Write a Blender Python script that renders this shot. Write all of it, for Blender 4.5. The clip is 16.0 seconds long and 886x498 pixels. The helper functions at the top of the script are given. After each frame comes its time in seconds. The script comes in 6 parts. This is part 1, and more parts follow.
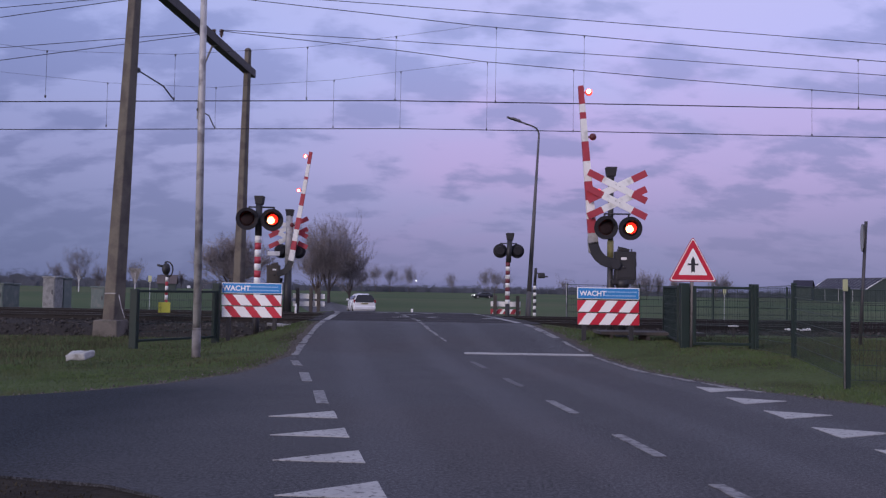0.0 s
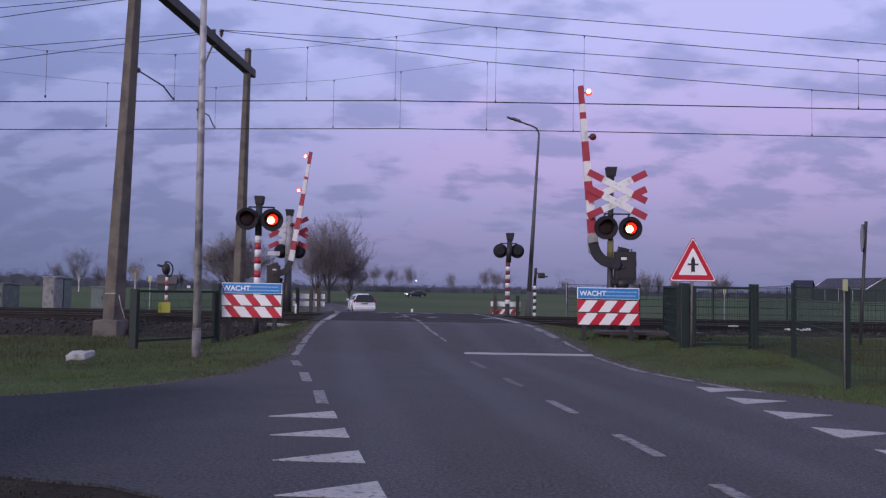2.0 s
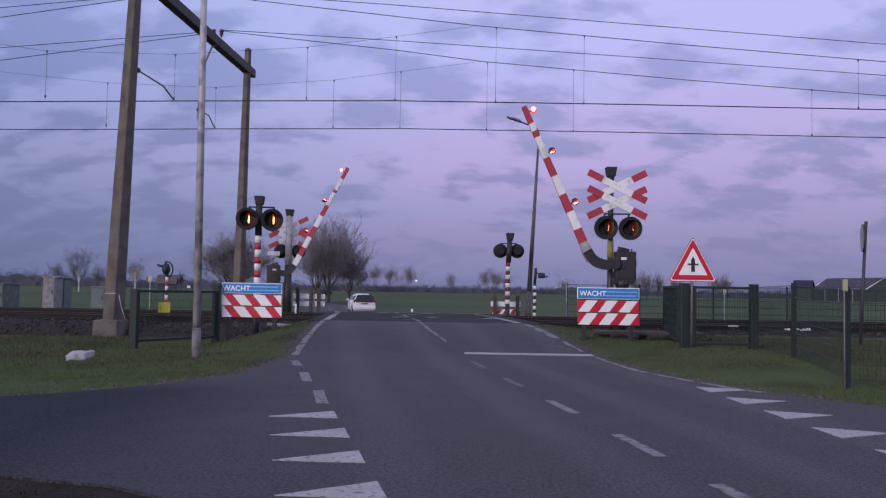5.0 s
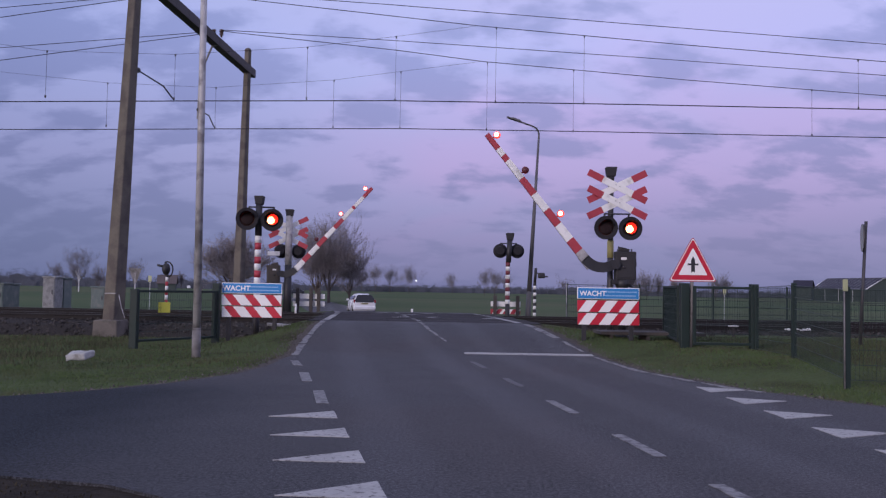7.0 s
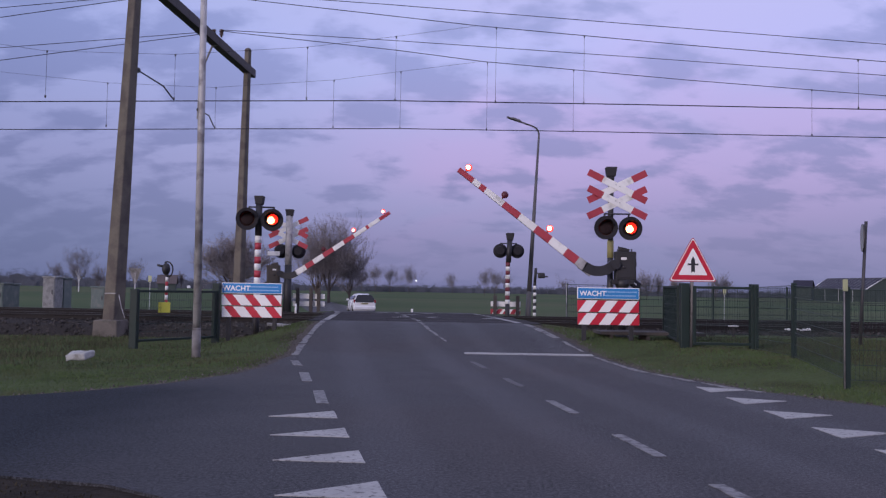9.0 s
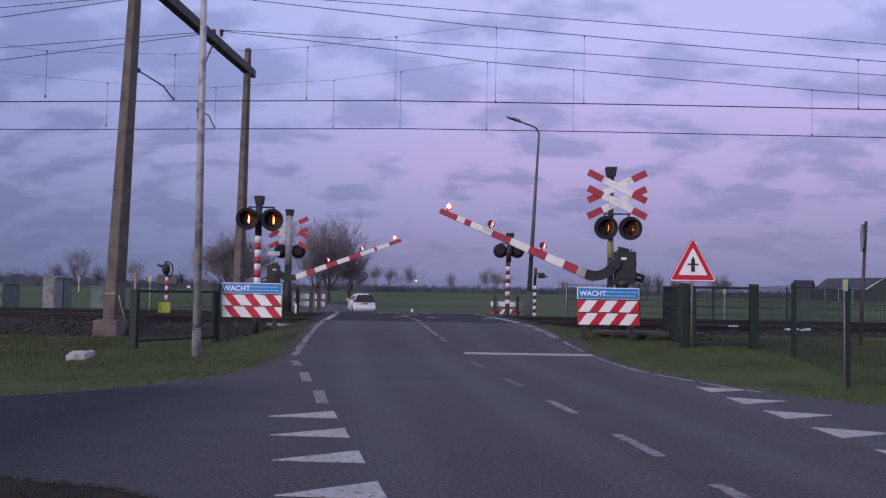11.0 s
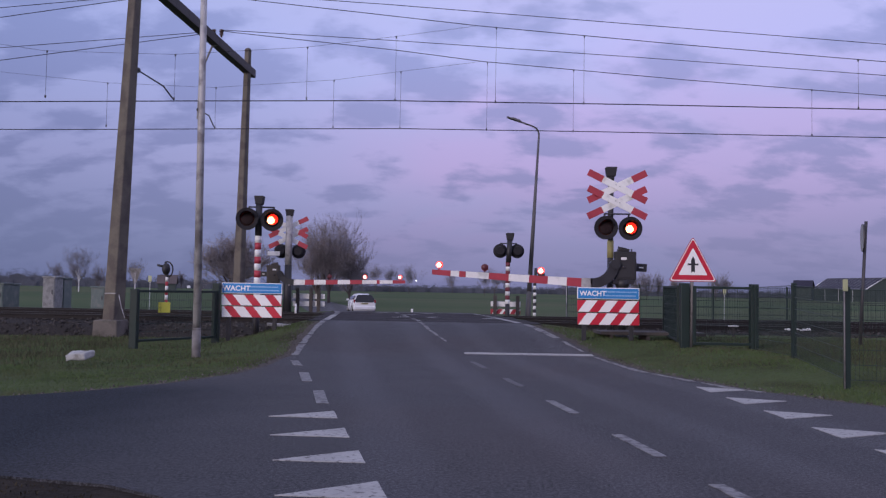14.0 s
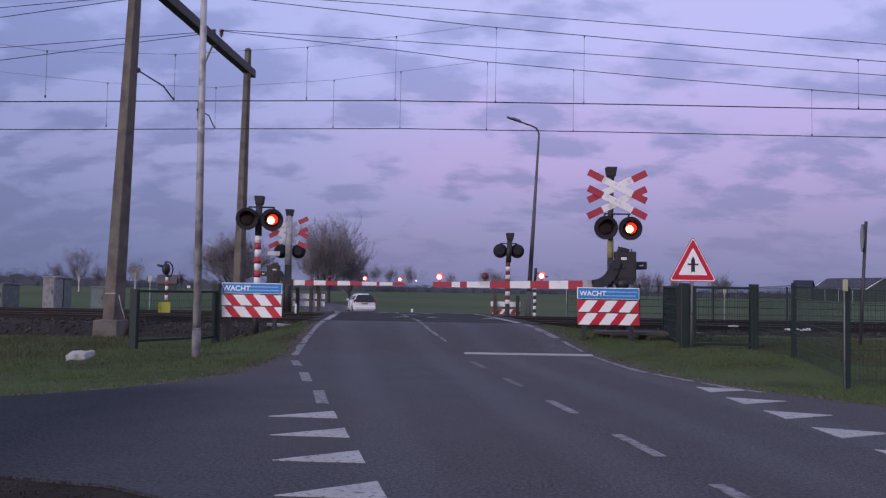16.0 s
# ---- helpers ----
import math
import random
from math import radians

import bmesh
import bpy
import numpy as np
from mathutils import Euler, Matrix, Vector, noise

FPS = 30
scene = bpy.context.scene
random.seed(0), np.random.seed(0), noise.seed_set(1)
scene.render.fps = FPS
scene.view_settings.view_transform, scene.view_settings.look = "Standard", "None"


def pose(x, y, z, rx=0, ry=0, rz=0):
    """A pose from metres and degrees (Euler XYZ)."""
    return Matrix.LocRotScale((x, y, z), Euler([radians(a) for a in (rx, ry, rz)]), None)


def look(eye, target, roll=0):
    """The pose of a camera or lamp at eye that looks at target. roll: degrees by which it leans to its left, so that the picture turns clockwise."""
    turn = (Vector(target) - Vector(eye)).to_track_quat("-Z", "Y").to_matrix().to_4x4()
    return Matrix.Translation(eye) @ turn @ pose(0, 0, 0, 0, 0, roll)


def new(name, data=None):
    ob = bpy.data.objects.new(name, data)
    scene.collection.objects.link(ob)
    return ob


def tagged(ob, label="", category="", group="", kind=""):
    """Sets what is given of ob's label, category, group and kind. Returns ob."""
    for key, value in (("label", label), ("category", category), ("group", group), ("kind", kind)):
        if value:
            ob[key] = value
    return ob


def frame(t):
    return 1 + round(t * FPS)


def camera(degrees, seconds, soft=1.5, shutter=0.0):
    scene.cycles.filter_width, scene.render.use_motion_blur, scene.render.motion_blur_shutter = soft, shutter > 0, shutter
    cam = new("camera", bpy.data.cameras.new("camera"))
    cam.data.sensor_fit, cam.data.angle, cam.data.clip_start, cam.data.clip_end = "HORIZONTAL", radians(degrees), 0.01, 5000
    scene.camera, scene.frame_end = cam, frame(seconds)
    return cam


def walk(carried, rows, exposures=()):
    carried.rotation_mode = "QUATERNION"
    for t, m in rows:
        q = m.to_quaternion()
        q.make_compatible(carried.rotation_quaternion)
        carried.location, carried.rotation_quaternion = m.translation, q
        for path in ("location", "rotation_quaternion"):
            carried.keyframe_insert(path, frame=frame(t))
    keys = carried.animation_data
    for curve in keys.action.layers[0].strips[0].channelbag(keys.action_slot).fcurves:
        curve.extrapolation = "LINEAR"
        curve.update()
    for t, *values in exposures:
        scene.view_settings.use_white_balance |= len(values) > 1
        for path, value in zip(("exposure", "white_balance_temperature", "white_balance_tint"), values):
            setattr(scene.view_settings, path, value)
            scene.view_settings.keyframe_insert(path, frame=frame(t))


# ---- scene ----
# The camera stands still in a waiting car, 1.2 m above the road.
CLIP = 16.0
cam = camera(55.18, CLIP, soft=1.3)
VIEW = look((0, 0, 1.21), (0, 100, 1.21 + 4.8), 1.0)
walk(cam, [(0.0, VIEW), (CLIP, VIEW)], exposures=[(0.0, 0.0), (CLIP, 0.0)])


# ---- sky and light: overcast dusk, lavender with a pink glow ----
def build_world():
    w = bpy.data.worlds.new("dusk_sky")
    scene.world = w
    w.use_nodes = True
    nt = w.node_tree
    nt.nodes.clear()
    N, L = nt.nodes.new, nt.links.new
    out, bg = N("ShaderNodeOutputWorld"), N("ShaderNodeBackground")
    L(bg.outputs[0], out.inputs[0])
    tc, sep = N("ShaderNodeTexCoord"), N("ShaderNodeSeparateXYZ")
    L(tc.outputs["Generated"], sep.inputs[0])

    def maths(op, a, b=None, clamp=False):
        n = N("ShaderNodeMath")
        n.operation, n.use_clamp = op, clamp
        n.inputs[2].default_value = 0.5
        for k, v in ((0, a), (1, b)):
            if v is None:
                continue
            if isinstance(v, (int, float)):
                n.inputs[k].default_value = v
            else:
                L(v, n.inputs[k])
        return n.outputs[0]

    def mix(mode, fac, a, b):
        n = N("ShaderNodeMix")
        n.data_type, n.blend_type = "RGBA", mode
        for k, v in ((0, fac), (6, a), (7, b)):
            if isinstance(v, (int, float)):
                n.inputs[k].default_value = v
            elif isinstance(v, tuple):
                n.inputs[k].default_value = (*v, 1)
            else:
                L(v, n.inputs[k])
        return n.outputs[2]

    def ramp(fac, stops, mode="EASE"):
        n = N("ShaderNodeValToRGB")
        n.color_ramp.interpolation = mode
        els = n.color_ramp.elements
        while len(els) < len(stops):
            els.new(0.5)
        for e, (p, c) in zip(els, stops):
            e.position, e.color = p, (*c, 1)
        L(fac, n.inputs[0])
        return n.outputs[0]

    def noise_tex(vec, scale, detail, rough, dist=0.0):
        n = N("ShaderNodeTexNoise")
        n.inputs["Scale"].default_value, n.inputs["Detail"].default_value = scale, detail
        n.inputs["Roughness"].default_value, n.inputs["Distortion"].default_value = rough, dist
        L(vec, n.inputs["Vector"])
        return n.outputs["Fac"]

    up = maths("MAXIMUM", sep.outputs[2], 0.0)
    base = ramp(up, [(0.0, (0.180, 0.200, 0.385)), (0.05, (0.232, 0.250, 0.465)), (0.14, (0.385, 0.382, 0.680)),
                     (0.28, (0.475, 0.508, 0.905)), (0.5, (0.54, 0.56, 0.88)), (1.0, (0.62, 0.66, 0.92))], "LINEAR")
    # the west, to the left, is already darker
    base = mix("MULTIPLY", 1.0, base, ramp(maths("MULTIPLY_ADD", sep.outputs[0], 0.5), [(0.20, (0.70, 0.76, 0.80)), (0.52, (1, 1, 1))]))
    # cloud layer seen in perspective: the direction laid out on a flat sheet overhead
    inv = maths("DIVIDE", 1.0, maths("ADD", up, 0.36))
    sheet = N("ShaderNodeCombineXYZ")
    L(maths("MULTIPLY", sep.outputs[0], inv), sheet.inputs[0])
    L(maths("MULTIPLY", maths("MULTIPLY", sep.outputs[1], inv), 1.5), sheet.inputs[1])
    sheet.inputs[2].default_value = 3.7
    low = noise_tex(sheet.outputs[0], 1.1, 3, 0.5, 0.4)
    puffs = noise_tex(sheet.outputs[0], 6.4, 4, 0.46, 0.2)
    wisps = noise_tex(sheet.outputs[0], 24.0, 4, 0.6)
    banks = noise_tex(sheet.outputs[0], 2.3, 2, 0.5)
    body = maths("ADD", maths("MULTIPLY", puffs, 0.66), maths("ADD", maths("MULTIPLY", wisps, 0.14), maths("MULTIPLY", banks, 0.20)))
    # the cover closes up towards the west
    body = maths("ADD", body, maths("MULTIPLY", maths("SUBTRACT", -0.08, sep.outputs[0], True), 0.16))
    cover = ramp(body, [(0.465, (0, 0, 0)), (0.60, (1, 1, 1))])
    thin = ramp(up, [(0.02, (0.35, 0.35, 0.35)), (0.14, (1, 1, 1))])
    cover = mix("MULTIPLY", 1.0, cover, thin)
    dark = mix("MULTIPLY", 1.0, base, (0.56, 0.60, 0.68))
    pink = mix("MULTIPLY", 1.0, base, (1.175, 0.97, 1.0))
    side = maths("SUBTRACT", sep.outputs[0], -0.24)
    warm = maths("MULTIPLY", ramp(low, [(0.28, (0, 0, 0)), (0.56, (1, 1, 1))]), ramp(side, [(0.0, (0.0, 0.0, 0.0)), (0.18, (1, 1, 1))]))
    # the glow lies in the lower and middle sky; higher up it turns blue
    warm = maths("MULTIPLY", warm, ramp(up, [(0.22, (1, 1, 1)), (0.36, (0.25, 0.25, 0.25))]))
    warm = maths("MULTIPLY", warm, ramp(up, [(0.0, (0.35, 0.35, 0.35)), (0.09, (1, 1, 1))]))
    col = mix("MIX", warm, base, pink)
    col = mix("MIX", maths("MULTIPLY", cover, 0.68), col, dark)
    # the last of the daylight behind the clouds
    sky = N("ShaderNodeTexSky")
    sky.sky_type, sky.sun_disc = "NISHITA", False
    sky.sun_elevation, sky.sun_rotation = radians(15.0), radians(218)
    col = mix("ADD", 0.004, col, sky.outputs[0])
    L(col, bg.inputs[0])
    bg.inputs[1].default_value = 1.0


build_world()
sun = new("sun", bpy.data.lights.new("sun", "SUN"))
sun.data.energy, sun.data.angle, sun.data.color = 1.5, radians(25), (1.0, 0.86, 0.88)
sun.matrix_world = look((-20, -26, 7.5), (0, 0, 0))


# ---- materials ----
def mat(name, color, rough=0.6, metal=0.0, scale=8.0, vary=0.25, fine=60.0, bump=0.15, dist=0.01, tint=None, tint_at=0.55,
        tint_scale=1.5, glow=0.0, island=0.0, spec=0.5, space="Object", grain=1.2):
    """A surface with variation at two scales, stains of a second colour, and fine relief."""
    m = bpy.data.materials.new(name)
    m.use_nodes = True
    nt = m.node_tree
    N, L = nt.nodes.new, nt.links.new
    b = nt.nodes["Principled BSDF"]
    tc = N("ShaderNodeTexCoord")
    info = N("ShaderNodeObjectInfo")
    off = N("ShaderNodeVectorMath")
    off.operation = "ADD"
    if space == "World":
        geo = N("ShaderNodeNewGeometry")
        L(geo.outputs["Position"], off.inputs[0])
    else:
        sc = N("ShaderNodeVectorMath")
        sc.operation = "SCALE"
        sc.inputs[3].default_value = 37.0
        cmb = N("ShaderNodeCombineXYZ")
        for k in range(3):
            L(info.outputs["Random"], cmb.inputs[k])
        L(cmb.outputs[0], sc.inputs[0])
        L(tc.outputs["Object"], off.inputs[0])
        L(sc.outputs[0], off.inputs[1])

    def nz(s, det):
        n = N("ShaderNodeTexNoise")
        n.inputs["Scale"].default_value, n.inputs["Detail"].default_value = s, det
        L(off.outputs[0], n.inputs["Vector"])
        return n.outputs["Fac"]

    big, small = nz(scale, 4), nz(fine, 3)
    mul = N("ShaderNodeMath")
    mul.operation = "MULTIPLY_ADD"
    L(big, mul.inputs[0])
    mul.inputs[1].default_value, mul.inputs[2].default_value = 2.2 * vary, 1 - 1.1 * vary
    mul2 = N("ShaderNodeMath")
    mul2.operation = "MULTIPLY_ADD"
    L(small, mul2.inputs[0])
    mul2.inputs[1].default_value, mul2.inputs[2].default_value = grain * vary, 1 - 0.5 * grain * vary
    both = N("ShaderNodeMath")
    both.operation = "MULTIPLY"
    L(mul.outputs[0], both.inputs[0])
    L(mul2.outputs[0], both.inputs[1])
    val = both.outputs[0]
    if island:
        geo2 = N("ShaderNodeNewGeometry")
        mi = N("ShaderNodeMath")
        mi.operation = "MULTIPLY_ADD"
        L(geo2.outputs["Random Per Island"], mi.inputs[0])
        mi.inputs[1].default_value, mi.inputs[2].default_value = 2 * island, 1 - island
        m3 = N("ShaderNodeMath")
        m3.operation = "MULTIPLY"
        L(val, m3.inputs[0])
        L(mi.outputs[0], m3.inputs[1])
        val = m3.outputs[0]
    base = (*color, 1)
    src = None
    if tint:
        tn = nz(tint_scale, 5)
        rp = N("ShaderNodeMapRange")
        rp.inputs[1].default_value, rp.inputs[2].default_value = tint_at - 0.06, tint_at + 0.10
        L(tn, rp.inputs[0])
        mx = N("ShaderNodeMix")
        mx.data_type = "RGBA"
        mx.inputs[6].default_value, mx.inputs[7].default_value = base, (*tint, 1)
        L(rp.outputs[0], mx.inputs[0])
        src = mx.outputs[2]
    hs = N("ShaderNodeMix")
    hs.data_type, hs.blend_type = "RGBA", "MULTIPLY"
    hs.inputs[0].default_value = 1.0
    if src:
        L(src, hs.inputs[6])
    else:
        hs.inputs[6].default_value = base
    L(val, hs.inputs[7])
    L(hs.outputs[2], b.inputs["Base Color"])
    b.inputs["Metallic"].default_value = metal
    b.inputs["Specular IOR Level"].default_value = spec
    rr = N("ShaderNodeMapRange")
    rr.inputs[3].default_value, rr.inputs[4].default_value = max(0.03, rough - 0.12), min(1.0, rough + 0.12)
    L(big, rr.inputs[0])
    L(rr.outputs[0], b.inputs["Roughness"])
    if bump:
        bp = N("ShaderNodeBump")
        bp.inputs["Strength"].default_value, bp.inputs["Distance"].default_value = bump, dist
        L(small, bp.inputs["Height"])
        L(bp.outputs[0], b.inputs["Normal"])
    if glow:
        b.inputs["Emission Color"].default_value = base
        b.inputs["Emission Strength"].default_value = glow
    return m


M = {
    "deck": mat("deck_rubber", (0.050, 0.047, 0.051), 0.95, scale=2.5, vary=0.4, fine=40, bump=0.3, spec=0.08),
    "paint": mat("road_paint", (0.39, 0.38, 0.37), 0.75, scale=4, vary=0.30, fine=45, bump=0.3, tint=(0.12, 0.115, 0.115), tint_at=0.60,
                 tint_scale=22, space="World"),
    "paint_worn": mat("road_paint_worn", (0.22, 0.215, 0.215), 0.65, scale=5, vary=0.35, fine=45, bump=0.3, tint=(0.075, 0.07, 0.076),
                      tint_at=0.52, tint_scale=11, space="World"),
    "paint_faint": mat("road_paint_faint", (0.115, 0.113, 0.120), 0.7, scale=5, vary=0.35, fine=45, bump=0.3, tint=(0.060, 0.058, 0.063),
                       tint_at=0.50, tint_scale=14, space="World"),
    "soil": mat("grass_soil", (0.080, 0.104, 0.046), 0.95, scale=0.35, vary=0.45, fine=18, bump=0.9, dist=0.05, tint=(0.045, 0.045, 0.022),
                tint_at=0.58, tint_scale=0.55, space="World", spec=0.1),
    "grass": mat("grass_blades", (0.092, 0.130, 0.052), 0.9, scale=0.5, vary=0.20, fine=5, bump=0, island=0.06, tint=(0.104, 0.118, 0.056),
                 tint_at=0.54, tint_scale=0.9, space="World", spec=0.15),
    "bare": mat("bare_soil", (0.034, 0.028, 0.023), 0.95, scale=2.0, vary=0.5, fine=22, bump=0.9, dist=0.03, space="World", spec=0.1),
    "litter": mat("dead_leaves", (0.050, 0.042, 0.028), 0.9, scale=2.0, vary=0.5, fine=9, bump=0, island=0.5, space="World", spec=0.1),
    "dry": mat("dry_grass", (0.092, 0.094, 0.056), 0.9, scale=0.6, vary=0.4, fine=5, bump=0, island=0.2, space="World", spec=0.1),
    "gravel": mat("verge_gravel", (0.088, 0.077, 0.069), 0.9, scale=4, vary=0.5, fine=35, bump=0.9, dist=0.03, space="World", spec=0.2),
    "ballast": mat("ballast", (0.042, 0.037, 0.034), 0.95, scale=1.1, vary=0.4, fine=16, bump=1.0, dist=0.06, space="World", spec=0.15),
    "stone": mat("ballast_stone", (0.060, 0.054, 0.050), 0.9, scale=6, vary=0.3, fine=40, bump=0.4, island=0.55, spec=0.2),
    "pebble": mat("pebbles", (0.115, 0.102, 0.092), 0.9, scale=9, vary=0.3, fine=40, bump=0, island=0.55, space="World", spec=0.2),
    "rail": mat("rail_steel", (0.022, 0.018, 0.017), 0.75, 0.3, scale=3, vary=0.35, fine=50),
    "railtop": mat("rail_head", (0.075, 0.068, 0.066), 0.55, 0.8, scale=2, vary=0.2, fine=30, bump=0.05),
    "concrete": mat("concrete", (0.150, 0.132, 0.115), 0.9, scale=2.2, vary=0.35, fine=35, bump=0.5, tint=(0.095, 0.085, 0.07), tint_at=0.52, tint_scale=3),
    "pole": mat("weathered_pole", (0.158, 0.138, 0.112), 0.9, scale=1.4, vary=0.35, fine=28, bump=0.5, tint=(0.105, 0.088, 0.078), tint_at=0.52, tint_scale=2.2),
    "steel": mat("galvanised_steel", (0.48, 0.46, 0.455), 0.6, 0.2, scale=3, vary=0.25, fine=40, bump=0.1, tint=(0.25, 0.235, 0.235), tint_at=0.55, tint_scale=4),
    "darksteel": mat("dark_steel", (0.075, 0.071, 0.076), 0.55, 0.4, scale=4, vary=0.3, fine=40, bump=0.15),
    "beam": mat("portal_beam_steel", (0.085, 0.075, 0.075), 0.7, 0.3, scale=2, vary=0.35, fine=30, bump=0.25),
    "black": mat("black_enamel", (0.028, 0.027, 0.030), 0.5, scale=5, vary=0.35, fine=50, bump=0.12),
    "blackrough": mat("black_plastic", (0.032, 0.030, 0.033), 0.7, scale=5, vary=0.35, fine=50, bump=0.2),
    "red": mat("red_reflective", (0.58, 0.020, 0.045), 0.45, scale=4, vary=0.22, fine=50, bump=0.06),
    "redfade": mat("red_faded", (0.42, 0.045, 0.065), 0.55, scale=4, vary=0.25, fine=50, bump=0.06),
    "white": mat("white_enamel", (0.87, 0.85, 0.82), 0.5, scale=3, vary=0.12, fine=40, bump=0.06, tint=(0.60, 0.59, 0.56), tint_at=0.60, tint_scale=4),
    "signwhite": mat("white_reflective", (0.95, 0.92, 0.89), 0.4, scale=3, vary=0.05, fine=40, bump=0.04),
    "blue": mat("blue_sign", (0.030, 0.25, 0.60), 0.4, scale=3, vary=0.15, fine=40, bump=0.04),
    "bluepale": mat("pale_blue_lettering", (0.35, 0.55, 0.78), 0.5, scale=3, vary=0.1, fine=40, bump=0.0),
    "yellow": mat("yellow_plate", (0.66, 0.62, 0.085), 0.5, scale=3, vary=0.2, fine=40, bump=0.05),
    "yellowdull": mat("yellow_band", (0.36, 0.32, 0.13), 0.6, scale=5, vary=0.3, fine=40, bump=0.1),
    "green": mat("green_coated_steel", (0.011, 0.025, 0.020), 0.6, scale=4, vary=0.3, fine=45, bump=0.1),
    "mesh": mat("green_wire", (0.020, 0.036, 0.030), 0.55, scale=4, vary=0.3, fine=45, bump=0),
    "cabinet": mat("grey_cabinet", (0.120, 0.155, 0.145), 0.65, scale=3, vary=0.3, fine=30, bump=0.15, tint=(0.17, 0.18, 0.17), tint_at=0.56, tint_scale=3),
    "stained": mat("stained_cabinet", (0.29, 0.29, 0.285), 0.7, scale=5, vary=0.45, fine=25, bump=0.2, tint=(0.17, 0.17, 0.17), tint_at=0.50, tint_scale=5),
    "sleeper": mat("sleeper_concrete", (0.044, 0.038, 0.034), 0.95, scale=3, vary=0.4, fine=30, bump=0.5),
    "paleblock": mat("pale_concrete", (0.42, 0.42, 0.41), 0.85, scale=5, vary=0.35, fine=30, bump=0.5, tint=(0.25, 0.24, 0.22), tint_at=0.58, tint_scale=7),
    "yellowpale": mat("pale_yellow_plate", (0.45, 0.46, 0.26), 0.6, scale=5, vary=0.25, fine=40, bump=0.05),
    "wood": mat("grey_wood", (0.075, 0.065, 0.060), 0.9, scale=4, vary=0.4, fine=40, bump=0.4),
    "boardback": mat("board_back", (0.42, 0.41, 0.41), 0.7, scale=4, vary=0.3, fine=30, bump=0.1),
    "bark": mat("bark", (0.095, 0.080, 0.075), 0.95, scale=3, vary=0.35, fine=20, bump=0.5, spec=0.1),
    "birch": mat("birch_bark", (0.60, 0.59, 0.57), 0.8, scale=2, vary=0.3, fine=9, bump=0.2, tint=(0.18, 0.17, 0.16), tint_at=0.62, tint_scale=1.5),
    "twig": mat("twigs", (0.225, 0.197, 0.200), 0.95, scale=0.6, vary=0.35, fine=5, bump=0, island=0.35, spec=0.1),
    # far crowns: paleness from distance haze is mixed into the twig colour
    "hazed_twig": mat("far_twigs", (0.19, 0.175, 0.185), 1.0, scale=0.3, vary=0.3, fine=3, bump=0, island=0.3, spec=0.0),
    "machine": mat("weathered_housing", (0.085, 0.072, 0.060), 0.8, scale=4, vary=0.35, fine=40, bump=0.2),
    # bluish haze of distance is put into this base colour
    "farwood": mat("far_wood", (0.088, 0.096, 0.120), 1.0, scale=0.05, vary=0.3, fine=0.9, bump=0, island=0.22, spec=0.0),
    "field": mat("field_grass", (0.074, 0.104, 0.052), 0.95, scale=0.03, vary=0.3, fine=1.2, bump=0.5, dist=0.1, tint=(0.105, 0.116, 0.064),
                 tint_at=0.52, tint_scale=0.012, space="World", spec=0.05),
    "carpaint": mat("white_car_paint", (0.74, 0.74, 0.76), 0.25, scale=2, vary=0.08, fine=30, bump=0.0),
    "darkcar": mat("dark_car_paint", (0.02, 0.022, 0.028), 0.3, scale=2, vary=0.15, fine=30, bump=0.0),
    "glass": mat("dark_window", (0.012, 0.013, 0.016), 0.08, scale=1, vary=0.1, fine=10, bump=0.0),
    "tyre": mat("tyre", (0.02, 0.02, 0.02), 0.85, scale=6, vary=0.3, fine=40, bump=0.2),
    "taillight": mat("tail_light", (0.20, 0.012, 0.018), 0.25, scale=4, vary=0.1, fine=30, bump=0.0),
    "barnwall": mat("barn_wall", (0.050, 0.066, 0.060), 0.8, scale=0.4, vary=0.25, fine=4, bump=0.1),
    "barnroof": mat("barn_roof", (0.19, 0.19, 0.21), 0.8, scale=0.4, vary=0.25, fine=4, bump=0.1),
    "solar": mat("solar_panel", (0.035, 0.034, 0.055), 0.7, scale=0.5, vary=0.2, fine=5, bump=0.0, spec=0.2),
    "lens_dark": mat("unlit_lens", (0.016, 0.005, 0.006), 0.85, scale=12, vary=0.2, fine=60, bump=0.2),
    "lens_red": mat("unlit_red_lens", (0.10, 0.014, 0.022), 0.45, scale=12, vary=0.2, fine=60, bump=0.1),
    "shield": mat("lamp_shield_black", (0.024, 0.022, 0.026), 0.75, scale=5, vary=0.3, fine=50, bump=0.1, spec=0.3),
    "lampsteel": mat("weathered_lamp_steel", (0.12, 0.115, 0.12), 0.65, 0.2, scale=3, vary=0.3, fine=40, bump=0.1),
    "reddark": mat("red_weathered", (0.17, 0.035, 0.045), 0.6, scale=4, vary=0.3, fine=50, bump=0.06),
    "farroof": mat("brown_tiles", (0.105, 0.085, 0.085), 0.9, scale=0.6, vary=0.3, fine=4, bump=0.1),
    "sleeve": mat("stained_sleeve", (0.21, 0.195, 0.19), 0.7, scale=4, vary=0.3, fine=40, bump=0.1, tint=(0.13, 0.12, 0.11), tint_at=0.5, tint_scale=5),
    "porcelain": mat("insulator", (0.16, 0.10, 0.08), 0.3, scale=8, vary=0.2, fine=40, bump=0.0),
    "wire": mat("copper_wire", (0.030, 0.027, 0.030), 0.6, 0.3, scale=4, vary=0.2, fine=30, bump=0.0),
}


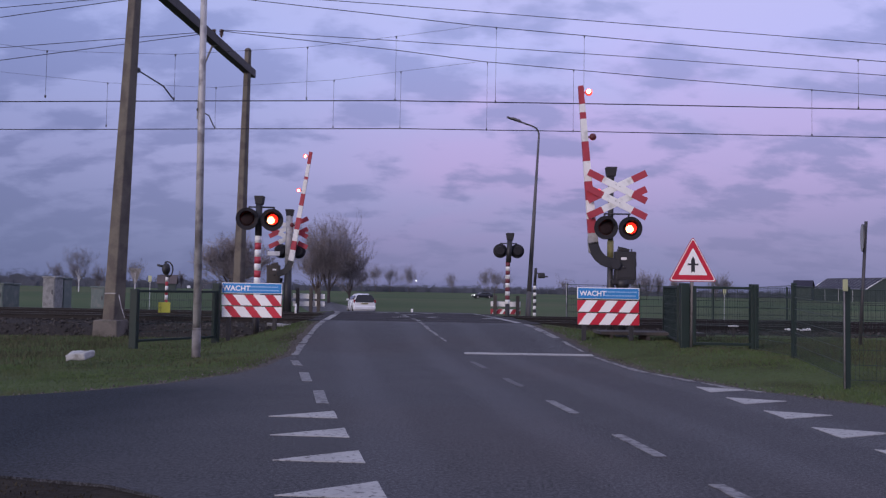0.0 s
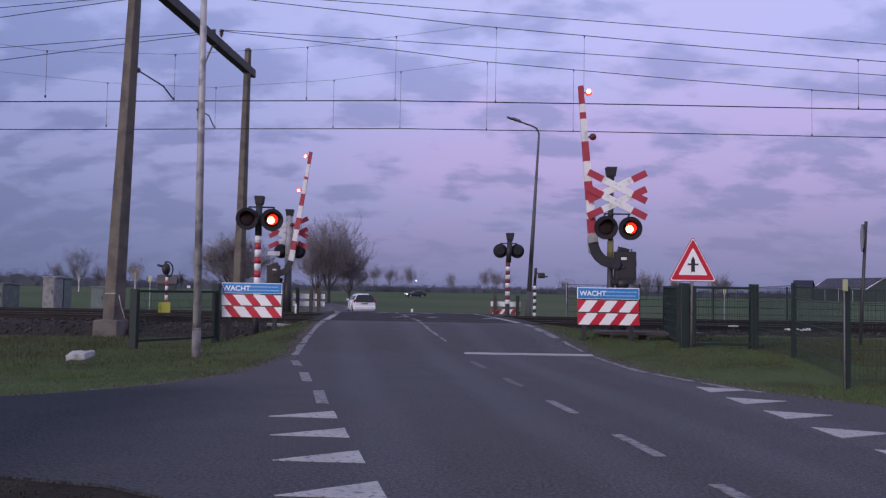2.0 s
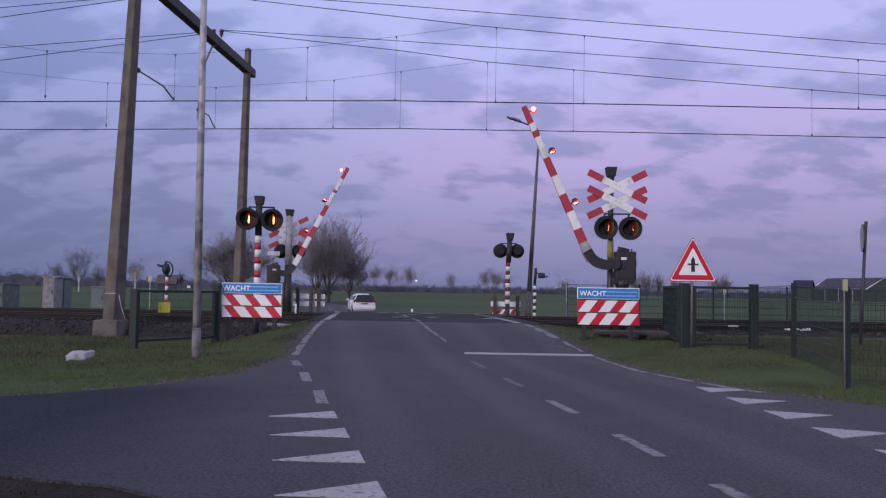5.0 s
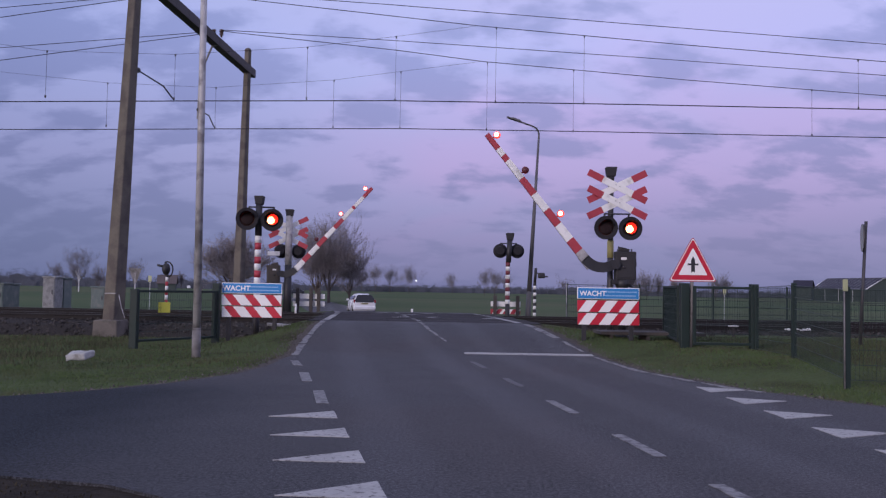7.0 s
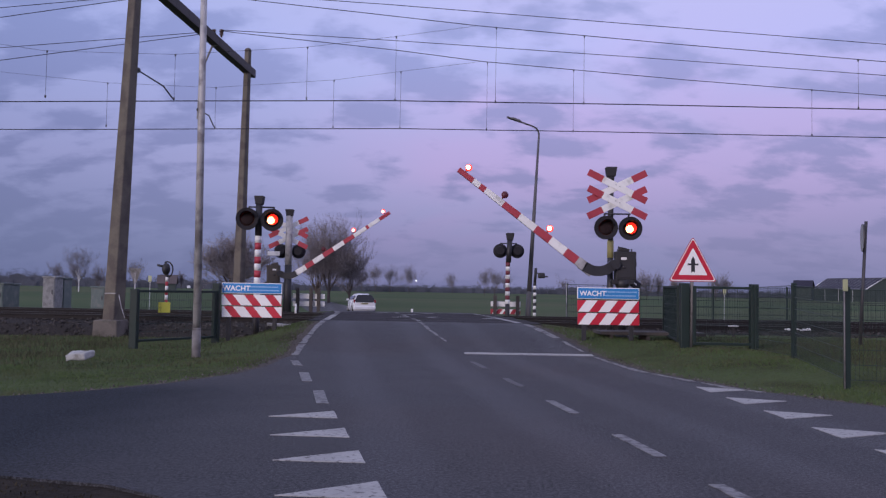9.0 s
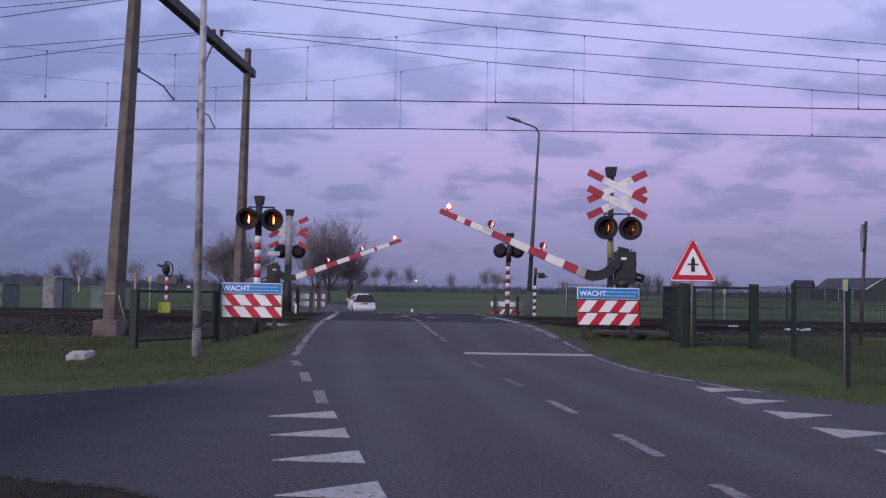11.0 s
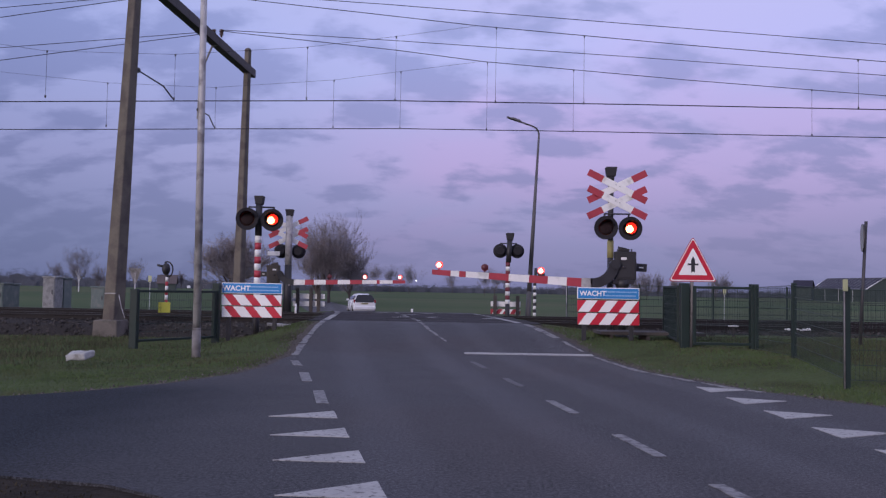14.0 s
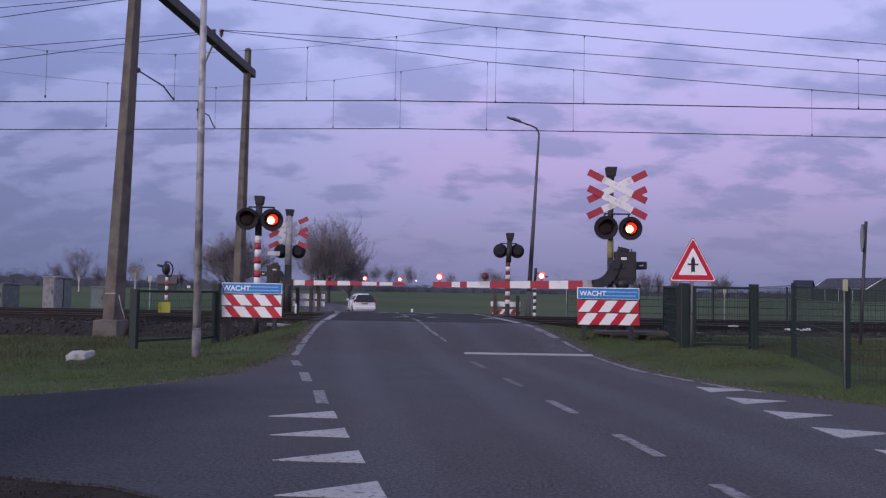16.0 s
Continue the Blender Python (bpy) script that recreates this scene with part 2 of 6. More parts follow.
def asphalt_mat():
    """Road surface: fine aggregate, patches, polished wheel tracks along the lanes, and corner vignetting painted dark
    over the side road.
    """
    m = bpy.data.materials.new("asphalt")
    m.use_nodes = True
    nt = m.node_tree
    N, L = nt.nodes.new, nt.links.new
    b = nt.nodes["Principled BSDF"]
    geo, sep = N("ShaderNodeNewGeometry"), N("ShaderNodeSeparateXYZ")
    L(geo.outputs["Position"], sep.inputs[0])

    def maths(op, *vals, clamp=False):
        n = N("ShaderNodeMath")
        n.operation, n.use_clamp = op, clamp
        for k, v in enumerate(vals):
            if isinstance(v, (int, float)):
                n.inputs[k].default_value = v
            else:
                L(v, n.inputs[k])
        return n.outputs[0]

    def nz(scale, detail, rough=0.5):
        n = N("ShaderNodeTexNoise")
        n.inputs["Scale"].default_value, n.inputs["Detail"].default_value, n.inputs["Roughness"].default_value = scale, detail, rough
        L(geo.outputs["Position"], n.inputs["Vector"])
        return n.outputs["Fac"]

    def span(v, lo, hi, a, c):
        n = N("ShaderNodeMapRange")
        n.interpolation_type = "SMOOTHSTEP"
        for k, q in ((1, lo), (2, hi), (3, a), (4, c)):
            n.inputs[k].default_value = q
        L(v, n.inputs[0])
        return n.outputs[0]

    broad, patch, grit, stone = nz(0.35, 3), nz(1.6, 4, 0.6), nz(36, 4, 0.85), nz(120, 2, 0.8)
    # across the road, from its centre line
    u = maths("ADD", maths("MULTIPLY_ADD", sep.outputs[1], 0.1385, -2.52), maths("MULTIPLY_ADD", broad, 0.5, sep.outputs[0]))
    track = 0.0
    for c in (-1.75, -0.25, 1.05, 2.45):
        band = span(maths("ABSOLUTE", maths("SUBTRACT", u, c)), 0.08, 0.42, 1.0, 0.0)
        track = maths("ADD", band, track)
    track = maths("MULTIPLY", track, span(patch, 0.30, 0.62, 0.35, 1.0))
    val = maths("MULTIPLY", span(broad, 0.3, 0.7, 0.93, 1.07), span(patch, 0.3, 0.7, 0.90, 1.10))
    val = maths("MULTIPLY", val, maths("MULTIPLY", span(grit, 0.40, 0.62, 0.25, 1.85), span(stone, 0.32, 0.68, 0.40, 1.60)))
    val = maths("MULTIPLY", val, maths("MULTIPLY_ADD", track, 0.13, 0.96))
    # side road darkened: vignetting towards the view's corner, put into the colour
    corner_shade = maths("MULTIPLY", span(sep.outputs[0], -3.6, -1.3, 1.0, 0.0), span(sep.outputs[1], 9.5, 11.5, 1.0, 0.0))
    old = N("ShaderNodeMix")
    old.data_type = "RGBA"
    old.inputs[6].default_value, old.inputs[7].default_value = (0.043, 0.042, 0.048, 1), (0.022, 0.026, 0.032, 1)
    L(corner_shade, old.inputs[0])
    # reddish grains in the surface towards the rails
    rust = N("ShaderNodeMix")
    rust.data_type = "RGBA"
    rust.inputs[7].default_value = (0.049, 0.040, 0.042, 1)
    L(old.outputs[2], rust.inputs[6])
    L(maths("MULTIPLY", span(nz(0.22, 2), 0.45, 0.62, 0.0, 0.5), maths("SUBTRACT", 1.0, corner_shade)), rust.inputs[0])
    out = N("ShaderNodeMix")
    out.data_type, out.blend_type = "RGBA", "MULTIPLY"
    out.inputs[0].default_value = 1.0
    L(rust.outputs[2], out.inputs[6])
    L(val, out.inputs[7])
    L(out.outputs[2], b.inputs["Base Color"])
    L(maths("SUBTRACT", span(patch, 0.3, 0.7, 0.72, 0.82), maths("MULTIPLY", track, 0.10)), b.inputs["Roughness"])
    # sheen is cut there too, to keep the painted corner dark
    L(maths("MULTIPLY_ADD", corner_shade, -0.36, 0.51), b.inputs["Specular IOR Level"])
    bp = N("ShaderNodeBump")
    bp.inputs["Strength"].default_value, bp.inputs["Distance"].default_value = 0.5, 0.004
    L(maths("ADD", grit, stone), bp.inputs["Height"])
    L(bp.outputs[0], b.inputs["Normal"])
    return m


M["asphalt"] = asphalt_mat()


def glow_mat(name, color, strength):
    m = bpy.data.materials.new(name)
    m.use_nodes = True
    b = m.node_tree.nodes["Principled BSDF"]
    b.inputs["Base Color"].default_value = (*color, 1)
    b.inputs["Emission Color"].default_value = (*color, 1)
    b.inputs["Emission Strength"].default_value = strength
    return m


M["lit_red"] = glow_mat("lit_red_lens", (1.0, 0.025, 0.012), 1.3)
M["lit_core"] = glow_mat("lit_lamp_core", (1.0, 0.42, 0.16), 7.0)
M["lit_tip"] = glow_mat("lit_barrier_lamp", (1.0, 0.55, 0.50), 5.0)
M["lit_tip_rim"] = glow_mat("lit_barrier_lens", (1.0, 0.06, 0.04), 2.0)
M["headlight"] = glow_mat("lit_headlight", (1.0, 0.97, 0.92), 6.0)


# ---- mesh building ----
def bm_box(bm, c, s, rot=None, bevel=0.0, mi=0, taper=None):
    """A box of centre c and size s, turned by rot; taper scales the top face."""
    m = Matrix.Translation(c) @ (rot.to_4x4() if rot is not None else Matrix.Identity(4)) @ Matrix.Diagonal((*s, 1))
    old = set(bm.faces)
    vs = bmesh.ops.create_cube(bm, size=1.0, matrix=Matrix.Identity(4))["verts"]
    if taper:
        for v in vs:
            if v.co.z > 0:
                v.co.x *= taper[0]
                v.co.y *= taper[1]
    bmesh.ops.transform(bm, matrix=m, verts=vs)
    if bevel:
        es = list({e for v in vs for e in v.link_edges})
        bmesh.ops.bevel(bm, geom=es, offset=bevel, segments=2, affect="EDGES", profile=0.5)
    for f in bm.faces:
        if f not in old:
            f.material_index = mi
    return bm


def bm_rod(bm, a, b, r0, r1=None, seg=12, mi=0, caps=True):
    """A round bar from a to b."""
    a, b = Vector(a), Vector(b)
    r1 = r0 if r1 is None else r1
    d = b - a
    m = Matrix.Translation((a + b) / 2) @ d.to_track_quat("Z", "Y").to_matrix().to_4x4()
    out = bmesh.ops.create_cone(bm, cap_ends=caps, segments=seg, radius1=r0, radius2=max(r1, 1e-4), depth=d.length, matrix=m)
    for f in {f for v in out["verts"] for f in v.link_faces}:
        f.material_index = mi
        f.smooth = len(f.verts) == 4 and seg > 6
    return bm


def bm_ball(bm, c, r, seg=12, mi=0, squash=(1, 1, 1)):
    m = Matrix.Translation(c) @ Matrix.Diagonal((*squash, 1))
    out = bmesh.ops.create_uvsphere(bm, u_segments=seg, v_segments=max(6, seg // 2), radius=r, matrix=m)
    for f in {f for v in out["verts"] for f in v.link_faces}:
        f.material_index, f.smooth = mi, True
    return bm


def bm_plate(bm, pts, thick, m=None, mi=0):
    """A flat plate: outline pts (x, z) in the plane y = 0, thickness along +y, then placed by m."""
    m = m or Matrix.Identity(4)
    front = [bm.verts.new(m @ Vector((x, 0, z))) for x, z in pts]
    back = [bm.verts.new(m @ Vector((x, thick, z))) for x, z in pts]
    fs = [bm.faces.new(front), bm.faces.new(back[::-1])]
    n = len(pts)
    for i in range(n):
        fs.append(bm.faces.new((front[(i + 1) % n], front[i], back[i], back[(i + 1) % n])))
    for f in fs:
        f.material_index = mi
    bmesh.ops.recalc_face_normals(bm, faces=fs)
    return bm


def bm_pipe(bm, pts, r, seg=8, mi=0):
    for a, b in zip(pts, pts[1:]):
        bm_rod(bm, a, b, r if not isinstance(r, tuple) else r[0], None, seg, mi)
    for p in pts[1:-1]:
        bm_ball(bm, p, r, 8, mi)
    return bm


def B():
    return bmesh.new()


def mesh_of(bm, mats):
    me = bpy.data.meshes.new("mesh")
    bm.to_mesh(me)
    bm.free()
    for k in (mats if isinstance(mats, (list, tuple)) else [mats]):
        me.materials.append(M[k])
    return me


def part(name, bm, mats, parent=None, label="", at=None):
    ob = new(name, mesh_of(bm, mats))
    ob.parent = parent
    if at is not None:
        ob.matrix_basis = at if isinstance(at, Matrix) else Matrix.Translation(at)
    if label:
        ob["label"] = label
    return ob


def thing(name, at, label, category, group="", kind=""):
    ob = new(name)
    ob.empty_display_size = 0.2
    ob.matrix_basis = at if isinstance(at, Matrix) else Matrix.Translation(at)
    return tagged(ob, label, category, group, kind)


def solo(name, bm, mats, label, category, group="", kind="", at=None):
    return tagged(part(name, bm, mats, None, "", at), label, category, group, kind)


def stuff_mesh(name, verts, faces, mats, label, category, parent=None):
    me = bpy.data.meshes.new(name)
    me.from_pydata(verts, [], faces)
    for k in (mats if isinstance(mats, (list, tuple)) else [mats]):
        me.materials.append(M[k])
    ob = new(name, me)
    if parent:
        ob.parent = parent
        ob["kind"] = "stuff"
        ob["label"] = label
        return ob
    return tagged(ob, label, category, kind="stuff")


def lerp_table(v, table):
    for (a, p), (b, q) in zip(table, table[1:]):
        if v <= b:
            return p + (q - p) * max(0.0, (v - a)) / (b - a)
    return table[-1][1]


def smooth(a, b, v):
    t = min(1.0, max(0.0, (v - a) / (b - a)))
    return t * t * (3 - 2 * t)


# ---- ground: one sheet; the road climbs 0.4 m to the crossing and falls to the fields behind it ----
RAIL = 0.40
EDGE_L = [(-30, -1.3), (2.0, -1.25), (4.0, -1.30), (4.9, -1.57), (5.18, -2.0), (5.37, -2.75), (5.6, -40.0), (7.4, -40.0), (8.5, -7.0),
          (9.04, -4.66), (9.6, -4.0), (10.5, -3.35), (11.8, -2.82), (13.0, -2.66), (15.3, -2.68), (17.0, -2.84), (20.2, -2.90), (23.3, -3.12), (27.6, -3.45),
          (31.0, -4.0), (48.0, -7.0), (64.0, -10.0), (110.0, -19.5), (300.0, -70.0)]
EDGE_R = [(-30, 7.5), (2.0, 5.2), (3.0, 40.0), (7.4, 40.0), (8.6, 6.2), (9.4, 4.9), (10.1, 4.43), (10.9, 3.92), (12.1, 3.50),
          (13.3, 3.14), (16.1, 2.94), (17.4, 2.76), (18.9, 2.42), (20.0, 2.20), (23.0, 1.95), (26.7, 1.56), (31.0, 0.95), (48.0, -2.2), (64.0, -5.0), (110.0, -14.5), (300.0, -65.0)]


def road_z(y):
    return RAIL * smooth(15.5, 20.6, y) - 1.0 * smooth(29.5, 46.0, y)


def side_z(x, y):
    if x < 0:
        z = 0.04 - 0.08 * smooth(5.5, 9, y) - 0.06 * smooth(10, 16, y) + 0.03 * smooth(18, 21, y)
    else:
        z = 0.20 * smooth(9.5, 13, y)
    return z * (1 - smooth(30, 37, y)) - 0.6 * smooth(30, 37, y)


def ground_z(x, y):
    l, r = lerp_table(y, EDGE_L), lerp_table(y, EDGE_R)
    away = max(l - x, x - r, 0.0)
    w = smooth(0.15, 2.4, away)
    z = road_z(y) * (1 - w) + side_z(x, y) * w - 0.02
    if 0 < away:
        n = noise.noise(Vector((x * 0.8, y * 0.8, 0)))
        z += 0.035 * n * smooth(0.3, 2.0, away)
    return z


def axis(lo, hi, step, far):
    vals = list(np.arange(lo, hi + 1e-6, step))
    s = step
    a, b = lo, hi
    while b < far:
        s *= 1.35
        b += s
        vals.append(b)
    s = step
    while a > -far:
        s *= 1.35
        a -= s
        vals.insert(0, a)
    return vals


def build_ground():
    xs, ys = axis(-16, 16, 0.4, 2600), axis(-4, 50, 0.4, 2600)
    verts = [(x, y, ground_z(x, y)) for y in ys for x in xs]
    n = len(xs)
    faces, kinds = [], []
    for j in range(len(ys) - 1):
        for i in range(n - 1):
            faces.append((j * n + i, j * n + i + 1, (j + 1) * n + i + 1, (j + 1) * n + i))
            kinds.append(1 if ys[j] > 33 else (2 if 2.5 < ys[j] < 5.6 and -7 < xs[i] < 0 else 0))
    me = bpy.data.meshes.new("ground")
    me.from_pydata(verts, [], faces)
    me.materials.append(M["soil"])
    me.materials.append(M["field"])
    me.materials.append(M["bare"])
    me.polygons.foreach_set("material_index", kinds)
    me.polygons.foreach_set("use_smooth", [True] * len(faces))
    tagged(new("ground", me), "flat green meadow and grass verges round the crossing", "ground", kind="structure")


build_ground()


def strip(name, ys, left, right, zfun, mats, cols=6, lift=0.0):
    verts, faces = [], []
    for y in ys:
        l, r = left(y), right(y)
        for k in range(cols + 1):
            x = l + (r - l) * k / cols
            verts.append((x, y, zfun(y) + lift))
    w = cols + 1
    for j in range(len(ys) - 1):
        for k in range(cols):
            faces.append((j * w + k, j * w + k + 1, (j + 1) * w + k + 1, (j + 1) * w + k))
    # the slab's sides
    for side in (0, cols):
        n = len(verts)
        verts += [(verts[j * w + side][0], verts[j * w + side][1], verts[j * w + side][2] - 0.15) for j in range(len(ys))]
        for j in range(len(ys) - 1):
            faces.append((j * w + side, (j + 1) * w + side, n + j + 1, n + j))
    me = bpy.data.meshes.new(name)
    me.from_pydata(verts, [], faces)
    for k in mats:
        me.materials.append(M[k])
    return new(name, me)


DECK0, DECK1 = 21.2, 29.0
near_ys = sorted({-30.0, -10.0, -2.0, *[e[0] for e in EDGE_L if e[0] < DECK0], *[e[0] for e in EDGE_R if e[0] < DECK0],
                  *np.arange(13.0, DECK0, 0.5), DECK0})
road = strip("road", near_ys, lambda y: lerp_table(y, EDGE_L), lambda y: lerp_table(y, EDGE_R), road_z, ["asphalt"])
tagged(road, "worn dark grey asphalt road at a junction before the rails", "road", kind="structure")
far_ys = sorted({DECK1, *np.arange(29.5, 48, 0.75), 56.0, 64.0, 85.0, 110.0, 200.0, 300.0})
road_b = strip("road", far_ys, lambda y: lerp_table(y, EDGE_L), lambda y: lerp_table(y, EDGE_R), road_z, ["asphalt"])
tagged(road_b, "narrow asphalt road running off between fields beyond the rails", "road", kind="structure")


# gravelly soil along the road edges
def shoulder(side, y0, y1, wide):
    table = EDGE_L if side < 0 else EDGE_R
    verts, faces = [], []
    ys = np.arange(y0, y1, 0.12)
    for y in ys:
        e = lerp_table(y, table)
        w = wide * (0.55 + 0.9 * abs(noise.noise(Vector((y * 1.3, side * 7, 0)))))
        for x, dz in ((e - side * 0.05, 0.008), (e + side * w * 0.4, 0.012), (e + side * w, -0.03)):
            verts.append((x, y, max(ground_z(x, y), road_z(y) - 0.03) + dz))
    for j in range(len(ys) - 1):
        for k in (0, 1):
            q = (j * 3 + k, j * 3 + k + 1, j * 3 + 4 + k, j * 3 + 3 + k)
            faces.append(q if side > 0 else q[::-1])
    me = bpy.data.meshes.new("road_shoulder")
    me.from_pydata(verts, [], faces)
    me.materials.append(M["gravel"])
    tagged(new("road_shoulder", me), "strip of bare gravelly soil along the asphalt", "road shoulder", kind="structure")


shoulder(-1, 9.0, 20.8, 0.42)
shoulder(1, 9.5, 20.8, 0.42)


# ---- road markings ----
def mark(name, pts, mats, label, group, lift=0.006, wobble=0.008):
    """A painted shape on the road, cut fine along its outline so that its edge is worn."""
    bm = B()
    ring = []
    n = len(pts)
    for i in range(n):
        a, b = Vector(pts[i]), Vector(pts[(i + 1) % n])
        k = max(1, int((b - a).length / 0.15))
        for j in range(k):
            p = a + (b - a) * j / k
            if wobble:
                p += Vector((noise.noise(Vector((p.x * 9, p.y * 9, 1))), noise.noise(Vector((p.x * 9, p.y * 9, 5))))) * wobble
            ring.append(p)
    top = [bm.verts.new((p.x, p.y, road_z(p.y) + lift)) for p in ring]
    low = [bm.verts.new((p.x, p.y, road_z(p.y) - 0.004)) for p in ring]
    f = bm.faces.new(top)
    m = len(ring)
    for i in range(m):
        bm.faces.new((top[i], low[i], low[(i + 1) % m], top[(i + 1) % m]))
    bmesh.ops.recalc_face_normals(bm, faces=bm.faces)
    if f.normal.z < 0:
        bmesh.ops.reverse_faces(bm, faces=bm.faces)
    bmesh.ops.triangulate(bm, faces=[f])
    ob = part(name, bm, mats)
    return tagged(ob, label, "road marking", group)


def ribbon(points, wide):
    """Outline of a band of that width along a line of points."""
    l, r = [], []
    for i, p in enumerate(points):
        a, b = Vector(points[max(0, i - 1)]), Vector(points[min(len(points) - 1, i + 1)])
        d = (b - a).normalized()
        nrm = Vector((-d.y, d.x)) * wide / 2
        l.append(Vector(p) + nrm)
        r.append(Vector(p) - nrm)
    return [tuple(q) for q in l + r[::-1]]


# (x of the blunt end's far corner, near corner, and of the tip; the row steps towards the viewer)
for i in range(6):
    x, y = -1.040 + 0.219 * i, 8.38 - 1.0 * i
    mark("give_way_tooth", [(x, y), (x + 0.088, y - 0.445), (x - 0.563, y - 0.405)], "paint",
         "white painted give-way triangle, worn at its rim", "left give-way line")
for i in range(6):
    x, y = 3.325 + 0.032 * i, 11.12 - 1.08 * i
    mark("give_way_tooth", [(x, y), (x + 0.012, y - 0.57), (x + 0.605, y - 0.265)], "paint",
         "white painted give-way triangle, worn at its rim", "right give-way line")
for y0, y1 in ((3.2, 4.2), (4.46, 5.46), (6.33, 7.29), (8.49, 9.45), (10.79, 11.79), (13.18, 14.38)):
    a, b = (2.52 - 0.1385 * y0, y0), (2.52 - 0.1385 * y1, y1)
    worn = y0 > 10
    mark("lane_dash", ribbon([a, b], 0.10), "paint_faint" if worn else "paint_worn",
         "faint worn white centre dash" if worn else "worn white painted centre dash", "centre line")
mark("stop_line", [(0.44, 16.0), (2.88, 16.0), (2.86, 16.26), (0.44, 16.24)], "paint", "white painted stop line across one lane", "", wobble=0.012)
for (a, b) in (((-1.225, 8.9), (-1.435, 10.02)), ((-1.715, 10.95), (-1.945, 12.11)), ((-2.195, 13.14), (-2.415, 14.03))):
    mark("edge_dash", ribbon([a, b], 0.13), "paint_worn", "worn white edge dash across the side road", "edge line")


def edge_run(table, inset, ys, wide, name="edge_line", mats="paint_worn"):
    """A worn line along the road's edge, broken into uneven lengths."""
    y, end = ys[0], ys[-1]
    while y < end - 0.15:
        b = min(end, y + random.uniform(0.7, 1.9))
        n = max(2, int((b - y) / 0.3))
        pts = [(lerp_table(q, table) + inset, q) for q in np.linspace(y, b, n)]
        mark(name, ribbon(pts, wide * random.uniform(0.75, 1.1)), mats, "worn white line along the edge of the road", "edge line", wobble=0.045)
        y = b + random.uniform(0.05, 0.22)


edge_run(EDGE_L, 0.06, np.arange(15.2, 20.9, 0.4), 0.13)
edge_run(EDGE_R, -0.10, np.arange(10.6, 16.0, 0.4), 0.08)
edge_run(EDGE_R, -0.12, np.arange(16.6, 18.2, 0.4), 0.09)
edge_run(EDGE_R, -0.12, np.arange(18.2, 20.9, 0.4), 0.14)
for a, b, w in (((0.10, 17.6), (-0.04, 18.1), 0.05), ((-0.08, 18.25), (-0.27, 18.95), 0.07), ((-0.29, 19.05), (-0.40, 19.75), 0.08), ((-0.42, 19.85), (-0.47, 20.3), 0.06), ((-0.49, 20.4), (-0.56, 21.0), 0.09)):
    mark("lane_dash", ribbon([a, b], w), "paint_worn", "faint worn white centre dash", "centre line", wobble=0.02)


# ---- railway: ballast, sleepers, rails, crossing deck ----
def ballast_bed(x0, x1):
    prof = [(20.9, -0.12), (21.5, 0.16), (22.2, 0.25), (25.1, 0.22), (28.2, 0.25), (28.9, 0.16), (30.0, -0.30), (31.0, -0.6)]
    xs = list(np.arange(x0, x1 + 0.01, 0.45 if abs(x1 - x0) < 40 else 5))
    verts, faces = [], []
    ys = [prof[0][0]]
    for (a, _), (b, _) in zip(prof, prof[1:]):
        k = max(1, int((b - a) / 0.35))
        ys += [a + (b - a) * (i + 1) / k for i in range(k)]
    for x in xs:
        for y in ys:
            n = noise.noise(Vector((x * 1.7, y * 1.7, 9))) * 0.07 + noise.noise(Vector((x * 6, y * 6, 2))) * 0.03
            verts.append((x, y, lerp_table(y, prof) + n))
    m = len(ys)
    for i in range(len(xs) - 1):
        for j in range(m - 1):
            faces.append((i * m + j, (i + 1) * m + j, (i + 1) * m + j + 1, i * m + j + 1))
    me = bpy.data.meshes.new("ballast")
    me.from_pydata(verts, [], faces)
    me.materials.append(M["ballast"])
    tagged(new("ballast", me), "dark brown stone ballast under the rails", "ballast", kind="structure")


ballast_bed(-30.0, -3.6)
ballast_bed(2.2, 30.0)
ballast_bed(-300.0, -30.0)
ballast_bed(30.0, 300.0)


def loose_stones(count, seed):
    rng = random.Random(seed)
    verts, faces = [], []
    base = [(1, 0, 0), (-1, 0, 0), (0, 1, 0), (0, -1, 0), (0, 0, 1), (0, 0, -1)]
    tri = [(0, 2, 4), (2, 1, 4), (1, 3, 4), (3, 0, 4), (2, 0, 5), (1, 2, 5), (3, 1, 5), (0, 3, 5)]
    prof = [(20.9, -0.12), (21.5, 0.16), (22.2, 0.25), (25.1, 0.22), (28.2, 0.25)]
    while len(verts) < count * 6:
        x = rng.uniform(-15, 15)
        if -3.6 < x < 2.3:
            continue
        y = rng.uniform(20.8, 23.9) if rng.random() < 0.8 else rng.uniform(24, 27)
        r = rng.uniform(0.025, 0.06)
        q = Euler([rng.uniform(0, 6) for _ in range(3)]).to_matrix()
        z = lerp_table(y, prof) + noise.noise(Vector((x * 1.7, y * 1.7, 9))) * 0.07 + 0.015
        n = len(verts)
        for b in base:
            v = q @ (Vector(b) * r * rng.uniform(0.6, 1.15))
            verts.append((x + v.x, y + v.y, z + v.z))
        faces += [tuple(n + i for i in f) for f in tri]
    stuff_mesh("ballast_stones", verts, faces, "stone", "loose dark crushed stones on the track bed", "ballast stones")


loose_stones(5200, 4)

TRACKS = ((22.38, 23.82), (26.28, 27.72))


